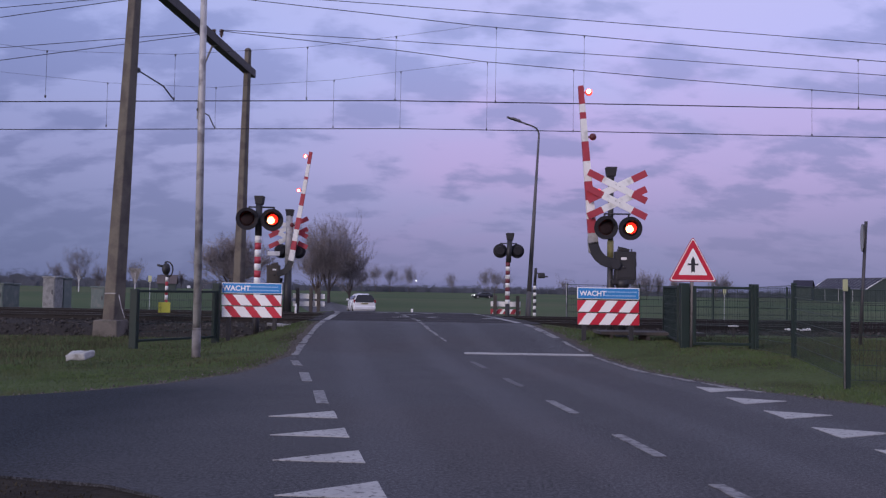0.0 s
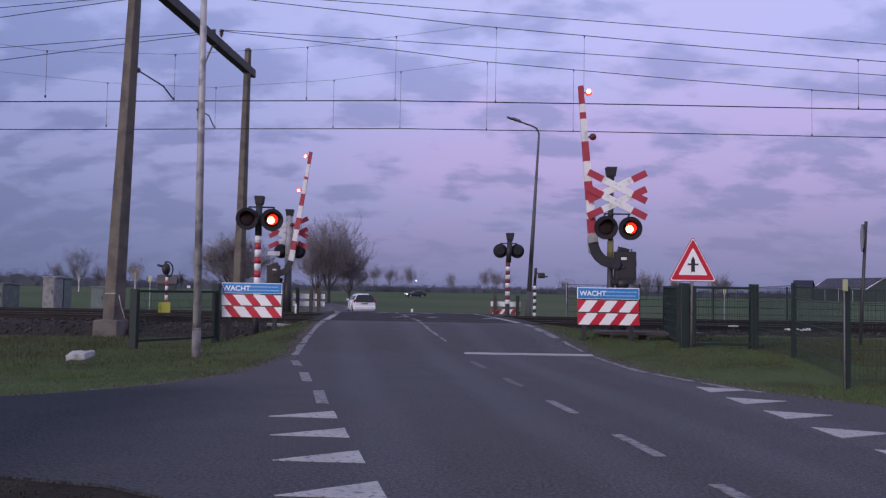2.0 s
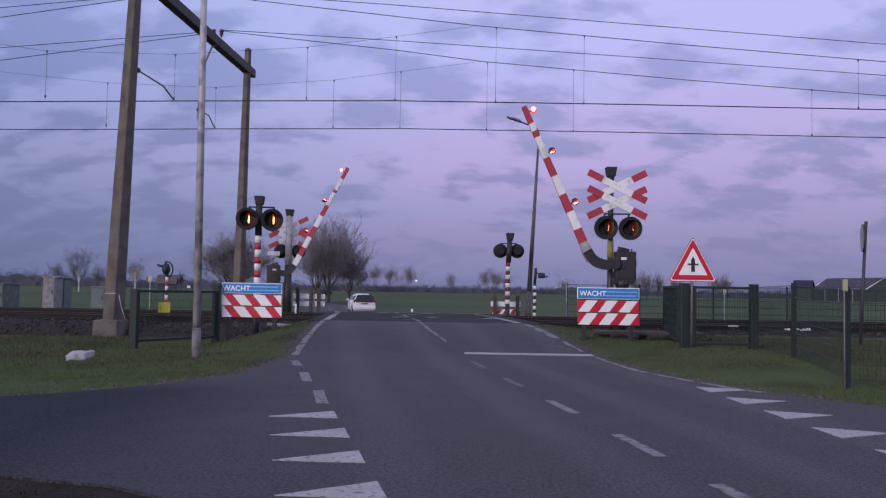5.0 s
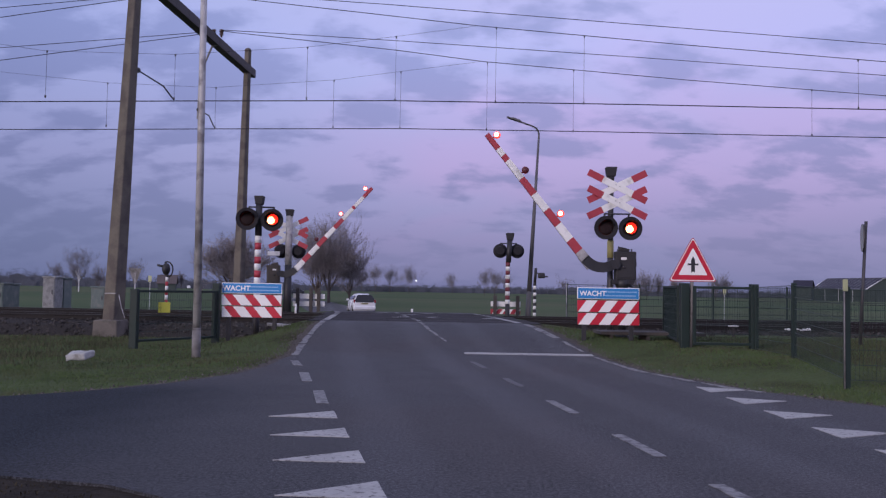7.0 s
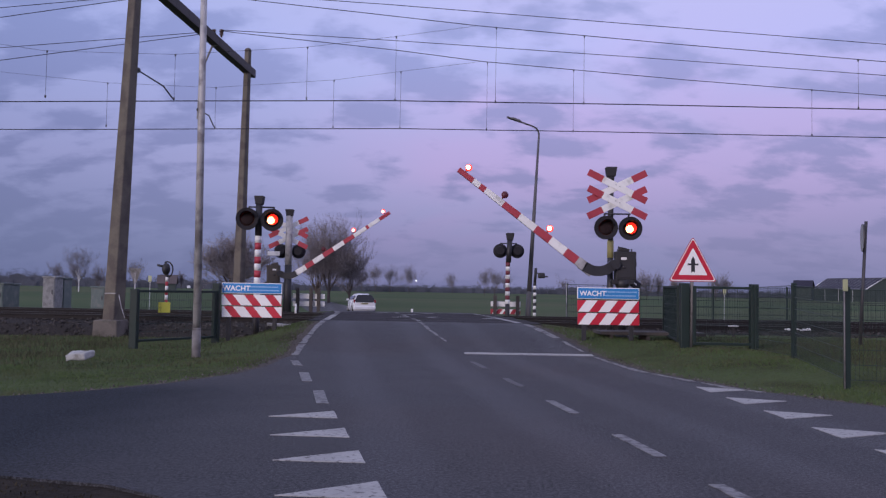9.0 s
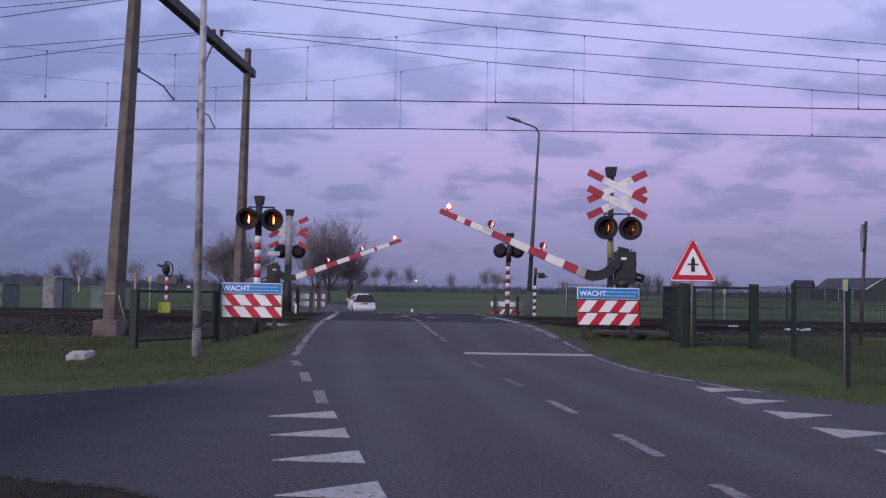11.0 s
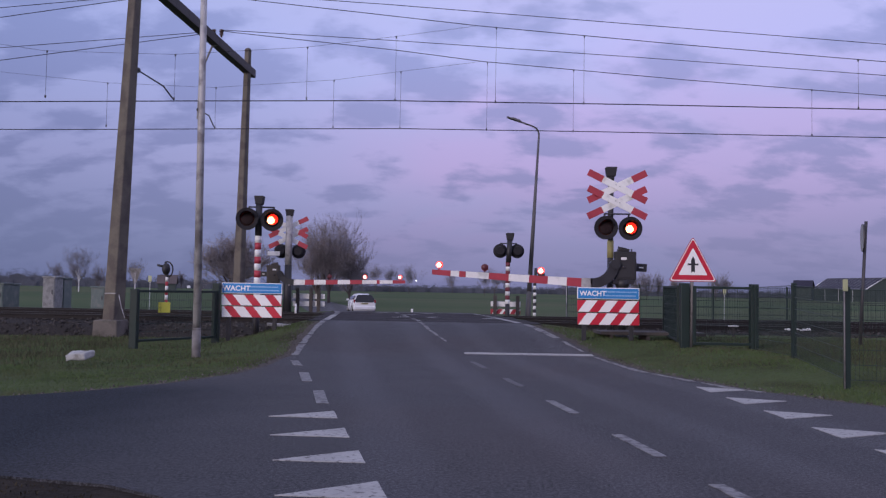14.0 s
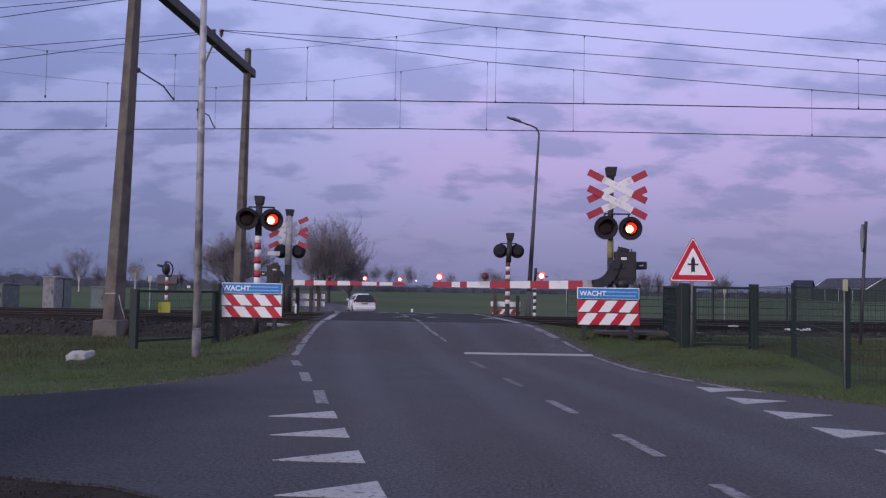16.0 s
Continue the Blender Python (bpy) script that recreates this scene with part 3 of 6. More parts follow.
def rail_line(y):
    prof = [(-0.07, -0.16), (0.07, -0.16), (0.07, -0.145), (0.012, -0.125), (0.012, -0.045), (0.036, -0.035), (0.036, -0.004), (0.028, 0.0),
            (-0.028, 0.0), (-0.036, -0.004), (-0.036, -0.035), (-0.012, -0.045), (-0.012, -0.125), (-0.07, -0.145)]
    verts, faces, mi = [], [], []
    xs = [-400, -60, -20, 0, 20, 60, 400]
    for x in xs:
        verts += [(x, y + a, RAIL + b) for a, b in prof]
    n = len(prof)
    for i in range(len(xs) - 1):
        for k in range(n):
            faces.append((i * n + k, i * n + (k + 1) % n, (i + 1) * n + (k + 1) % n, (i + 1) * n + k))
            mi.append(1 if k in (6, 7, 8) else 0)
    me = bpy.data.meshes.new("rail")
    me.from_pydata(verts, [], faces)
    me.materials.append(M["rail"])
    me.materials.append(M["railtop"])
    me.polygons.foreach_set("material_index", mi)
    tagged(new("rail", me), "rusty steel rail with a polished head", "rail", "rails of the double track", "structure")


for pair in TRACKS:
    for y in pair:
        rail_line(y)

sleeper_bm = B()
bm_box(sleeper_bm, (0, 0, 0), (0.26, 2.5, 0.16), bevel=0.015)
sleeper_me = mesh_of(sleeper_bm, "sleeper")
for pair in TRACKS:
    mid = sum(pair) / 2
    for i in range(-30, 31):
        x = i * 0.6
        if -3.9 < x < 2.5:
            continue
        ob = new("sleeper", sleeper_me)
        ob.matrix_basis = pose(x, mid, 0.145, 0, 0, random.uniform(-0.6, 0.6))
        tagged(ob, "grey concrete railway sleeper half sunk in ballast", "sleeper", "sleepers under the rails")


def crossing_deck():
    t = thing("crossing_deck", (0, 0, 0), "dark rubber and concrete panels between the rails", "crossing deck", kind="structure")
    rows = ((DECK0 + 0.005, 22.33), (22.45, 23.75), (23.87, 26.23), (26.35, 27.65), (27.77, DECK1 - 0.005))
    for a, b in rows:
        n = 6
        mid = (a + b) / 2
        l, r = lerp_table(mid, EDGE_L) - 0.35, lerp_table(mid, EDGE_R) + 0.45
        w = (r - l) / n
        bm = B()
        bm_box(bm, (0, 0, 0), (w - 0.012, b - a, 0.14), bevel=0.012)
        me = mesh_of(bm, "deck")
        for i in range(n):
            p = new("deck_panel", me)
            p.parent = t
            p.matrix_basis = pose(l + w * (i + 0.5), mid, RAIL - 0.072 + random.uniform(-0.006, 0.004))


crossing_deck()


def deck_mark(pts, mats, label):
    bm = B()
    vs = [bm.verts.new((x, y, RAIL + 0.004 + 0.004)) for x, y in pts]
    f = bm.faces.new(vs)
    f.normal_update()
    if f.normal.z < 0:
        f.normal_flip()
    ext = bmesh.ops.extrude_face_region(bm, geom=[f])
    bmesh.ops.translate(bm, vec=(0, 0, 0.003), verts=[v for v in ext["geom"] if isinstance(v, bmesh.types.BMVert)])
    bmesh.ops.recalc_face_normals(bm, faces=bm.faces)
    tagged(part("deck_marking", bm, mats), label, "road marking", "markings on the deck")


for table, inset in ((EDGE_L, 0.08), (EDGE_R, -0.16)):
    for a, b in ((21.3, 22.28), (22.5, 23.7), (23.95, 25.0), (25.2, 26.1), (26.4, 27.0), (27.2, 27.6), (27.9, 28.9)):
        deck_mark(ribbon([(lerp_table(a, table) + inset, a), (lerp_table(b, table) + inset, b)], 0.17), "paint_worn" if a > 25 else "paint",
                  "worn white edge line on the crossing panels")
for a, b in ((21.4, 22.25), (22.6, 23.2), (24.3, 25.0), (25.4, 26.0), (27.9, 28.8)):
    deck_mark(ribbon([(2.36 - 0.136 * a, a), (2.36 - 0.136 * b, b)], 0.12), "paint_worn", "worn white centre dash on the crossing panels")
for x, y, w in ((-1.45, 24.1, 0.35), (-1.30, 26.4, 0.42), (-0.75, 27.9, 0.35), (-0.45, 24.4, 0.22), (-2.2, 27.9, 0.25), (1.15, 24.2, 0.30)):
    deck_mark([(x, y), (x + w, y + 0.5), (x + w + 0.15, y + 0.48), (x + 0.15, y - 0.02)], "paint", "worn white zigzag mark on the crossing panels")


# ---- grass on the verges ----
def grass(name, count, seed, inside, mats, h0, h1, label):
    rng = random.Random(seed)
    verts, faces = [], []
    made = tries = 0
    while made < count and tries < count * 30:
        tries += 1
        x, y = inside(rng)
        l, r = lerp_table(y, EDGE_L), lerp_table(y, EDGE_R)
        away = max(l - x, x - r)
        if away < 0.10 + 0.30 * abs(noise.noise(Vector((x * 1.1, y * 1.1, 8)))):
            continue
        if y > 20.9 and noise.noise(Vector((x * 2, y * 2, 3))) < 0.15:
            continue
        patch = 0.6 + 0.8 * noise.noise(Vector((x * 0.7, y * 0.7, seed)))
        h = rng.uniform(h0, h1) * max(0.6, patch) * smooth(-0.15, 0.5, away)
        if h < 0.008:
            continue
        z = ground_z(x, y) - 0.01
        a = rng.uniform(0, math.tau)
        w = rng.uniform(0.003, 0.0065) * (1 + y * 0.03)
        lean = rng.uniform(0.1, 0.75) * h
        b = rng.uniform(0, math.tau)
        dx, dy = math.cos(a) * w, math.sin(a) * w
        lx, ly = math.cos(b) * lean, math.sin(b) * lean
        n = len(verts)
        verts += [(x - dx, y - dy, z), (x + dx, y + dy, z), (x + lx * 0.4 + dx * 0.6, y + ly * 0.4 + dy * 0.6, z + h * 0.65),
                  (x + lx * 0.4 - dx * 0.6, y + ly * 0.4 - dy * 0.6, z + h * 0.65), (x + lx, y + ly, z + h)]
        faces += [(n, n + 1, n + 2, n + 3), (n + 3, n + 2, n + 4)]
        made += 1
    stuff_mesh(name, verts, faces, mats, label, "grass")


grass("grass", 120000, 11, lambda r: (r.uniform(-12.5, -2.4), 8.6 + 12.6 * r.random() ** 1.15), "grass", 0.018, 0.055, "short rough green grass on the verge")
grass("grass", 105000, 12, lambda r: (r.uniform(2.0, 11.5), 8.8 + 11.6 * r.random() ** 1.1), "grass", 0.018, 0.055, "short rough green grass on the verge")
grass("dry_grass", 15000, 13, lambda r: (r.uniform(-13, 13), r.uniform(13, 21.3)), "dry", 0.03, 0.13, "tufts of dry brown grass beside the track bed")
grass("verge_litter", 3500, 14, lambda r: (r.uniform(-5, -1.3), r.uniform(3.6, 5.45)), "litter", 0.02, 0.06, "dead brown grass on the near verge")
grass("rough_grass", 7000, 15, lambda r: (r.uniform(6.2, 13), r.uniform(9.8, 18.5)), "dry", 0.06, 0.20, "tall rough brownish grass behind the fence")
grass("rough_grass", 6500, 16, lambda r: (r.uniform(-14, -6.8), r.uniform(13.5, 20.6)), "dry", 0.05, 0.18, "tall rough brownish grass below the track bed")


def pebbles(count, seed):
    """Loose stones washed along both edges of the asphalt."""
    rng = random.Random(seed)
    verts, faces = [], []
    base = [(1, 0, 0), (-1, 0, 0), (0, 1, 0), (0, -1, 0), (0, 0, 0.8), (0, 0, -0.8)]
    tri = [(0, 2, 4), (2, 1, 4), (1, 3, 4), (3, 0, 4), (2, 0, 5), (1, 2, 5), (3, 1, 5), (0, 3, 5)]
    for _ in range(count):
        side = rng.choice((-1, 1))
        y = rng.uniform(8.9, 20.6)
        x = lerp_table(y, EDGE_L if side < 0 else EDGE_R) + side * rng.gauss(0.10, 0.16)
        r = rng.uniform(0.006, 0.022)
        z = max(ground_z(x, y), road_z(y) - 0.02) + r * 0.4
        q = Euler([rng.uniform(0, 6) for _ in range(3)]).to_matrix()
        n = len(verts)
        for b in base:
            v = q @ (Vector(b) * r * rng.uniform(0.6, 1.2))
            verts.append((x + v.x, y + v.y, z + v.z))
        faces += [tuple(n + i for i in f) for f in tri]
    stuff_mesh("pebbles", verts, faces, "pebble", "loose pale pebbles along the asphalt edge", "pebbles")


pebbles(3600, 21)


# ---- lamps that flash: a lens with a lit and an unlit face turns over in its housing ----
PERIOD = 0.637
TURNING = []   # (lens, place in its parent's space, lit in the first phase, whether it flashes)


def lens_bm(r, core, rim, deep=0.35):
    """A lens-shaped drum: the half towards -y is lit, the other half dark red glass."""
    bm = B()
    bmesh.ops.create_uvsphere(bm, u_segments=40, v_segments=26, radius=r, matrix=Matrix.Rotation(radians(90), 4, "X"))
    for f in bm.faces:
        c = f.calc_center_median()
        f.smooth = True
        if c.y > 0.0:
            f.material_index = 0
        else:
            # the bright spot sits low and to one side, with a thin red crescent beyond it
            spot = math.hypot(c.x + r * 0.14, c.z + r * 0.10) / r
            ring = math.hypot(c.x - r * 0.10, c.z - r * 0.06) / r
            f.material_index = 2 if spot < core else (3 if spot < core + 0.09 and c.x > 0.12 * r else (1 if ring < rim else 3))
    for v in bm.verts:
        v.co.y *= deep
    return bm


def signal_lamp(parent, at, first, yaw=0.0, lit=True, r=0.27):
    """A round black background shield with a hood, and its red lens."""
    bm = B()
    ring = Matrix.Rotation(radians(90), 4, "X")
    bmesh.ops.create_cone(bm, cap_ends=False, segments=32, radius1=r, radius2=r * 0.97, depth=0.05, matrix=ring)
    bmesh.ops.create_cone(bm, cap_ends=True, segments=32, radius1=r * 0.55, radius2=r * 0.62, depth=0.16,
                          matrix=Matrix.Translation((0, 0.16, 0)) @ ring)
    # shield with a round hole, dished towards the lens
    for k in range(32):
        a, b = math.tau * k / 32, math.tau * (k + 1) / 32
        for (r0, y0), (r1, y1) in (((r, -0.02), (r * 0.66, -0.008)), ((r * 0.66, -0.008), (r * 0.60, 0.06)), ((r, -0.02), (r, 0.03)), ((r, 0.03), (r * 0.6, 0.10))):
            bm.faces.new([bm.verts.new((q * math.cos(t), y, q * math.sin(t))) for q, y, t in ((r0, y0, a), (r0, y0, b), (r1, y1, b), (r1, y1, a))])
    # hood: an open half tube over the lens
    for k in range(14):
        a, b = radians(12 + 156 * k / 14), radians(12 + 156 * (k + 1) / 14)
        q = r * 0.64
        la, lb = (-0.02 - 0.20 * math.sin(t) for t in (a, b))
        for off in (0.0, 0.008):
            bm.faces.new([bm.verts.new(((q + off) * math.cos(t), y, (q + off) * math.sin(t))) for t, y in ((a, 0.04), (b, 0.04), (b, lb), (a, la))])
    bmesh.ops.remove_doubles(bm, verts=bm.verts, dist=0.0005)
    bmesh.ops.recalc_face_normals(bm, faces=bm.faces)
    lamp = part("lamp_shield", bm, "shield", parent, "round black lamp shield with a hood", pose(*at, 0, 0, yaw))
    if lit:
        lens = part("lens", lens_bm(r * 0.56, 0.56, 0.84), ["lens_dark", "lit_red", "lit_core", "lens_dark"], lamp, "flashing red lens", (0, 0.02, 0))
        TURNING.append((lens, (0, 0.02, 0), first))
    else:
        part("lens", bm_ball(B(), (0, 0.05, 0), r * 0.55, 20, 0, (1, 0.3, 1)), "lens_dark", lamp, "unlit red lens")
    return lamp


def banded_post(parent, x, y, z0, z1, r, first_red=True, bands=8, dark="redfade", word="red band"):
    for i in range(bands):
        a, b = z0 + (z1 - z0) * i / bands, z0 + (z1 - z0) * (i + 1) / bands
        red = (i + (0 if first_red else 1)) % 2 == 0
        part("post_band", bm_rod(B(), (x, y, a), (x, y, b), r, None, 18), dark if red else "white", parent, word if red else "white band")


def bell(parent, x, y, z, s=1.0):
    bm = B()
    bm_box(bm, (x, y, z), (0.17 * s, 0.17 * s, 0.20 * s), bevel=0.02, taper=(1.35, 1.3))
    bm_rod(bm, (x, y, z - 0.2 * s), (x, y, z - 0.09 * s), 0.06 * s, 0.075 * s, 14)
    return part("bell", bm, "blackrough", parent, "black bell hood")


def crossbuck(parent, x, y, z, s=1.0, flip=1):
    """Two St Andrew's crosses one above the other, white planks with red ends."""
    for dz in (0.185, -0.185):
        for tilt, dy in ((1, 0.03), (-1, 0.0)):
            bm = B()
            half, w = 0.745 * s, 0.079 * s
            for a, b, mi in ((-half, -half * 0.50, 1), (-half * 0.50, half * 0.52, 0), (half * 0.52, half, 1)):
                bm_box(bm, ((a + b) / 2, 0, 0), (b - a, 0.022, 2 * w), bevel=0.004, mi=mi)
            for u in (-0.05, 0.05):
                bm_rod(bm, (u, -0.012, 0.02), (u, -0.02, 0.02), 0.013, None, 8, 2)
            part("plank", bm, ["white", "redfade", "steel"], parent, "", pose(x, y - dy, z + dz * s, 0, tilt * 26 * flip, 0))


# ---- near crossing signal with the crosses ----
def near_signal():
    t = thing("crossing_signal", (3.945, 19.96, 0.27), "tall level crossing signal with double white-red crosses and two red lamps", "crossing signal", "crossing signals")
    part("post", bm_rod(bm_rod(B(), (0, 0, 2.05), (0, 0, 3.66), 0.066, None, 20), (0, 0, -0.1), (0, 0, 2.06), 0.072, None, 20), "darksteel", t)
    part("band", bm_rod(B(), (0, 0, 1.76), (0, 0, 2.16), 0.076, None, 20), "yellowdull", t, "dull yellow band")
    bell(t, 0, 0, 3.79, 1.15)
    crossbuck(t, 0.035, -0.56, 3.19)
    for z in (3.37, 3.0):
        part("plank_bracket", bm_box(B(), (0.02, -0.28, z), (0.06, 0.54, 0.05), bevel=0.008), "darksteel", t)
    part("lamp_crossbar", bm_rod(bm_rod(B(), (-0.24, -0.46, 2.755), (0.37, -0.46, 2.755), 0.018, None, 8), (0, 0, 2.755), (0, -0.46, 2.755), 0.025, None, 8), "black", t)
    for x, z, ph in ((-0.231, 2.42, "L"), (0.325, 2.41, "R")):
        signal_lamp(t, (x, -0.66, z), ph)
        part("lamp_bracket", bm_rod(B(), (x, -0.46, z), (x, -0.46, 2.76), 0.022, None, 8), "black", t)


near_signal()


def left_signal():
    t = thing("crossing_signal", (-4.50, 20.6, 0.02), "black crossing signal on a red and white banded post", "crossing signal", "crossing signals")
    part("lower_post", bm_rod(B(), (0, 0, -0.3), (0, 0, 0.90), 0.078, None, 18), "black", t)
    banded_post(t, 0, 0, 0.90, 2.42, 0.078, False, 9)
    part("upper_post", bm_rod(B(), (0, 0, 2.42), (0, 0, 3.24), 0.082, None, 18), "black", t)
    bell(t, 0.01, 0, 3.29, 1.05)
    part("bracket", bm_rod(B(), (-0.25, -0.02, 3.12), (0.38, -0.02, 3.12), 0.02, None, 8), "black", t)
    signal_lamp(t, (-0.235, -0.22, 2.815), "L", 6)
    signal_lamp(t, (0.365, -0.22, 2.80), "R", 6)
    part("bracket_arm", bm_rod(bm_rod(B(), (-0.235, -0.03, 2.82), (-0.235, -0.02, 3.12), 0.025, None, 8), (0.365, -0.03, 2.80), (0.365, -0.02, 3.12), 0.025, None, 8), "black", t)


left_signal()


# ---- signals on the far side, seen from behind ----
def far_left_signal():
    t = thing("crossing_signal", (-5.83, 32.0, 0.15), "grey crossing signal seen from behind with its crosses", "crossing signal", "crossing signals")
    part("post", bm_rod(B(), (0, 0, 1.9), (0, 0, 3.75), 0.13, None, 18), "steel", t)
    part("lower_post", bm_rod(B(), (0, 0, -0.3), (0, 0, 1.9), 0.17, 0.13, 18), "black", t)
    bell(t, 0.01, 0, 3.86, 1.35)
    crossbuck(t, -0.06, 0.22, 3.13, 1.09)
    signal_lamp(t, (-0.33, 0.30, 2.42), "L", 180, False)
    signal_lamp(t, (0.33, 0.30, 2.42), "R", 180, False)
    part("bracket", bm_rod(B(), (-0.33, 0.14, 2.62), (0.33, 0.14, 2.62), 0.02, None, 8), "black", t)


far_left_signal()


def far_right_signal():
    t = thing("crossing_signal", (2.46, 32.0, 0.1), "black crossing signal on a banded post seen from behind", "crossing signal", "crossing signals")
    part("lower_post", bm_rod(B(), (0, 0, -0.2), (0, 0, 0.62), 0.088, None, 18), "black", t)
    banded_post(t, 0, 0, 0.62, 2.18, 0.085, False, 10, "reddark", "dark red band")
    part("upper_post", bm_rod(B(), (0.02, 0, 2.18), (0.06, 0, 3.02), 0.10, None, 18), "black", t)
    bell(t, 0.07, 0, 3.16, 1.35)
    signal_lamp(t, (-0.28, 0.2, 2.62), "L", 180, False)
    signal_lamp(t, (0.36, 0.2, 2.62), "R", 180, False)
    part("bracket", bm_rod(B(), (-0.3, 0.06, 2.90), (0.34, 0.06, 2.90), 0.022, None, 8), "black", t)


far_right_signal()


# ---- half barriers ----
def barrier(at, z_pivot, length, drop, side, group_label, s, lamps, housing):
    """A half barrier: machine box on a pedestal, and an arm with a cranked root, bands and three lamps.
    side -1: the arm reaches to -x when lowered; the arm's own space has its origin on the axle."""
    t = thing("level_crossing_barrier", at, group_label, "barrier", "crossing barriers")
    k = side
    bm = B()
    bm_box(bm, (-k * 0.26 * s, -0.03, z_pivot - 0.02), (0.48 * s, 0.26, 0.66 * s), bevel=0.025)
    bm_box(bm, (-k * 0.22 * s, -0.03, z_pivot + 0.34 * s), (0.26 * s, 0.20, 0.06), bevel=0.02)
    bm_rod(bm, (-k * 0.30 * s, -0.02, z_pivot + 0.36 * s), (-k * 0.10 * s, -0.02, z_pivot + 0.40 * s), 0.03, None, 10)
    for q in (0.12, 0.26, 0.40):
        bm_rod(bm, (-k * q * s, -0.08, z_pivot + 0.32 * s), (-k * q * s, -0.08, z_pivot + 0.37 * s), 0.022, 0.018, 8)
    part("machine_box", bm, housing, t, "weathered drive housing")
    part("cover_plate", bm_box(B(), (-k * 0.26 * s, -0.167, z_pivot - 0.03), (0.40 * s, 0.014, 0.54 * s), bevel=0.006), housing, t, "bolted cover plate")
    part("latch", bm_box(B(), (-k * 0.49 * s, -0.12, z_pivot + 0.02), (0.03, 0.06, 0.12), bevel=0.008), "darksteel", t, "steel latch")
    px = -k * 0.20 * s
    bm = bm_rod(B(), (px, -0.03, -0.3), (px, -0.03, z_pivot - 0.3 * s), 0.10 * s, None, 18)
    bm_rod(bm, (px, -0.03, z_pivot - 0.55 * s), (px, -0.03, z_pivot - 0.35 * s), 0.14 * s, 0.19 * s, 18)
    bm_box(bm, (px, -0.03, z_pivot - 0.40 * s), (0.50 * s, 0.24, 0.12 * s), None, 0.02, 0, (1.1, 1.05))
    bm_rod(bm, (px, -0.03, -0.3), (px, -0.03, -0.02), 0.20 * s, 0.18 * s, 18)
    part("pedestal", bm, "black", t)
    part("plate", bm_box(B(), (-k * 0.20 * s, -0.180, z_pivot + 0.14 * s), (0.13 * s, 0.010, 0.06 * s)), "white", t, "small white plate")
    part("knob", bm_ball(B(), (-k * 0.20 * s, -0.180, z_pivot - 0.06), 0.035 * s, 12), "darksteel", t)
    # arm: modelled lowered, along k * x; bands are sleeves round a core
    root = 0.52 * s
    y = -0.22
    top = -drop + 0.5 * lamps["h"][0]
    size = [(root, lamps["h"][0]), (length, lamps["h"][1])]
    core = [(k * root, top - 0.01 - 0.8 * lamps["h"][0]), (k * (length - 0.01), top - 0.01 - 0.8 * lamps["h"][1]), (k * (length - 0.01), top - 0.01), (k * root, top - 0.01)]
    arm = part("barrier_arm", bm_plate(B(), core, 0.05, Matrix.Translation((0, y + 0.01, 0))), "steel", t, "red and white banded barrier arm", (0, 0, z_pivot))
    a = root
    for seg, mi in lamps["bands"]:
        b = a + seg
        pts = [(k * (a + 0.002), top - lerp_table(a, size)), (k * b, top - lerp_table(b, size)), (k * b, top), (k * (a + 0.002), top)]
        part("band", bm_plate(B(), pts, 0.11, Matrix.Translation((0, y - 0.02, 0))), ("white", "redfade", "steel")[mi], arm, ("white band", "red band", "grey sleeve")[mi])
        a = b
    # cranked casting from the axle to the arm
    bm = B()
    pts = []
    for q in range(9):
        pts.append((k * (0.03 + (0.52 * s) * (1 - math.cos(radians(90 * q / 8)))), -drop * math.sin(radians(90 * q / 8))))
    hw = 0.115 * s
    outer, inner = [], []
    for i, (px, pz) in enumerate(pts):
        a0, a1 = Vector(pts[max(0, i - 1)]), Vector(pts[min(8, i + 1)])
        d = (a1 - a0).normalized()
        nrm = Vector((-d.y, d.x)) * hw * k
        outer.append((px + nrm.x, pz + nrm.y))
        inner.append((px - nrm.x, pz - nrm.y))
    bm_plate(bm, outer + inner[::-1], 0.13, Matrix.Translation((0, y - 0.02, 0)))
    bm_rod(bm, (0, y - 0.05, 0), (0, 0.0, 0), 0.11 * s, None, 20)
    part("crank", bm, "black", arm, "black cranked arm root")
    bm = B()
    hw2 = lamps["h"][0] * 0.56
    bm_plate(bm, [(k * 0.31 * s, -drop - hw2), (k * (root + 0.14 * s), -drop - hw2), (k * (root + 0.20 * s), -drop + hw2), (k * 0.34 * s, -drop + hw2)], 0.10, Matrix.Translation((0, y - 0.015, 0)))
    part("clamp", bm, "steel", arm, "grey steel clamp")
    bm = B()
    bm_box(bm, (-k * 0.42 * s, 0.28, -0.02), (0.5 * s, 0.05, 0.10 * s), bevel=0.01)
    bm_box(bm, (-k * 0.70 * s, 0.28, -0.02), (0.28 * s, 0.10, 0.19 * s), bevel=0.02)
    part("counterweight", bm, "black", arm)
    part("counterweight_mark", bm_box(B(), (-k * 0.70 * s, 0.225, -0.02), (0.10 * s, 0.012, 0.03 * s)), "white", arm)
    for px, kind in lamps["at"]:
        h = lerp_table(px, [(root, lamps["h"][0]), (length, lamps["h"][1])])
        top = -drop + 0.5 * lamps["h"][0]
        bm = B()
        c = (k * px, y + 0.03, top + 0.12 * s)
        bm_rod(bm, (k * px, y + 0.03, top - 0.02), (k * px, y + 0.03, top + 0.07 * s), 0.02 * s, None, 10)
        bm_rod(bm, (c[0], c[1] + 0.005, c[2]), (c[0], c[1] + 0.075, c[2]), 0.085 * s, 0.06 * s, 18)
        part("lamp_body", bm, "redfade" if kind == "T" else "lens_red", arm)
        place = (c[0], c[1] - 0.012, c[2])
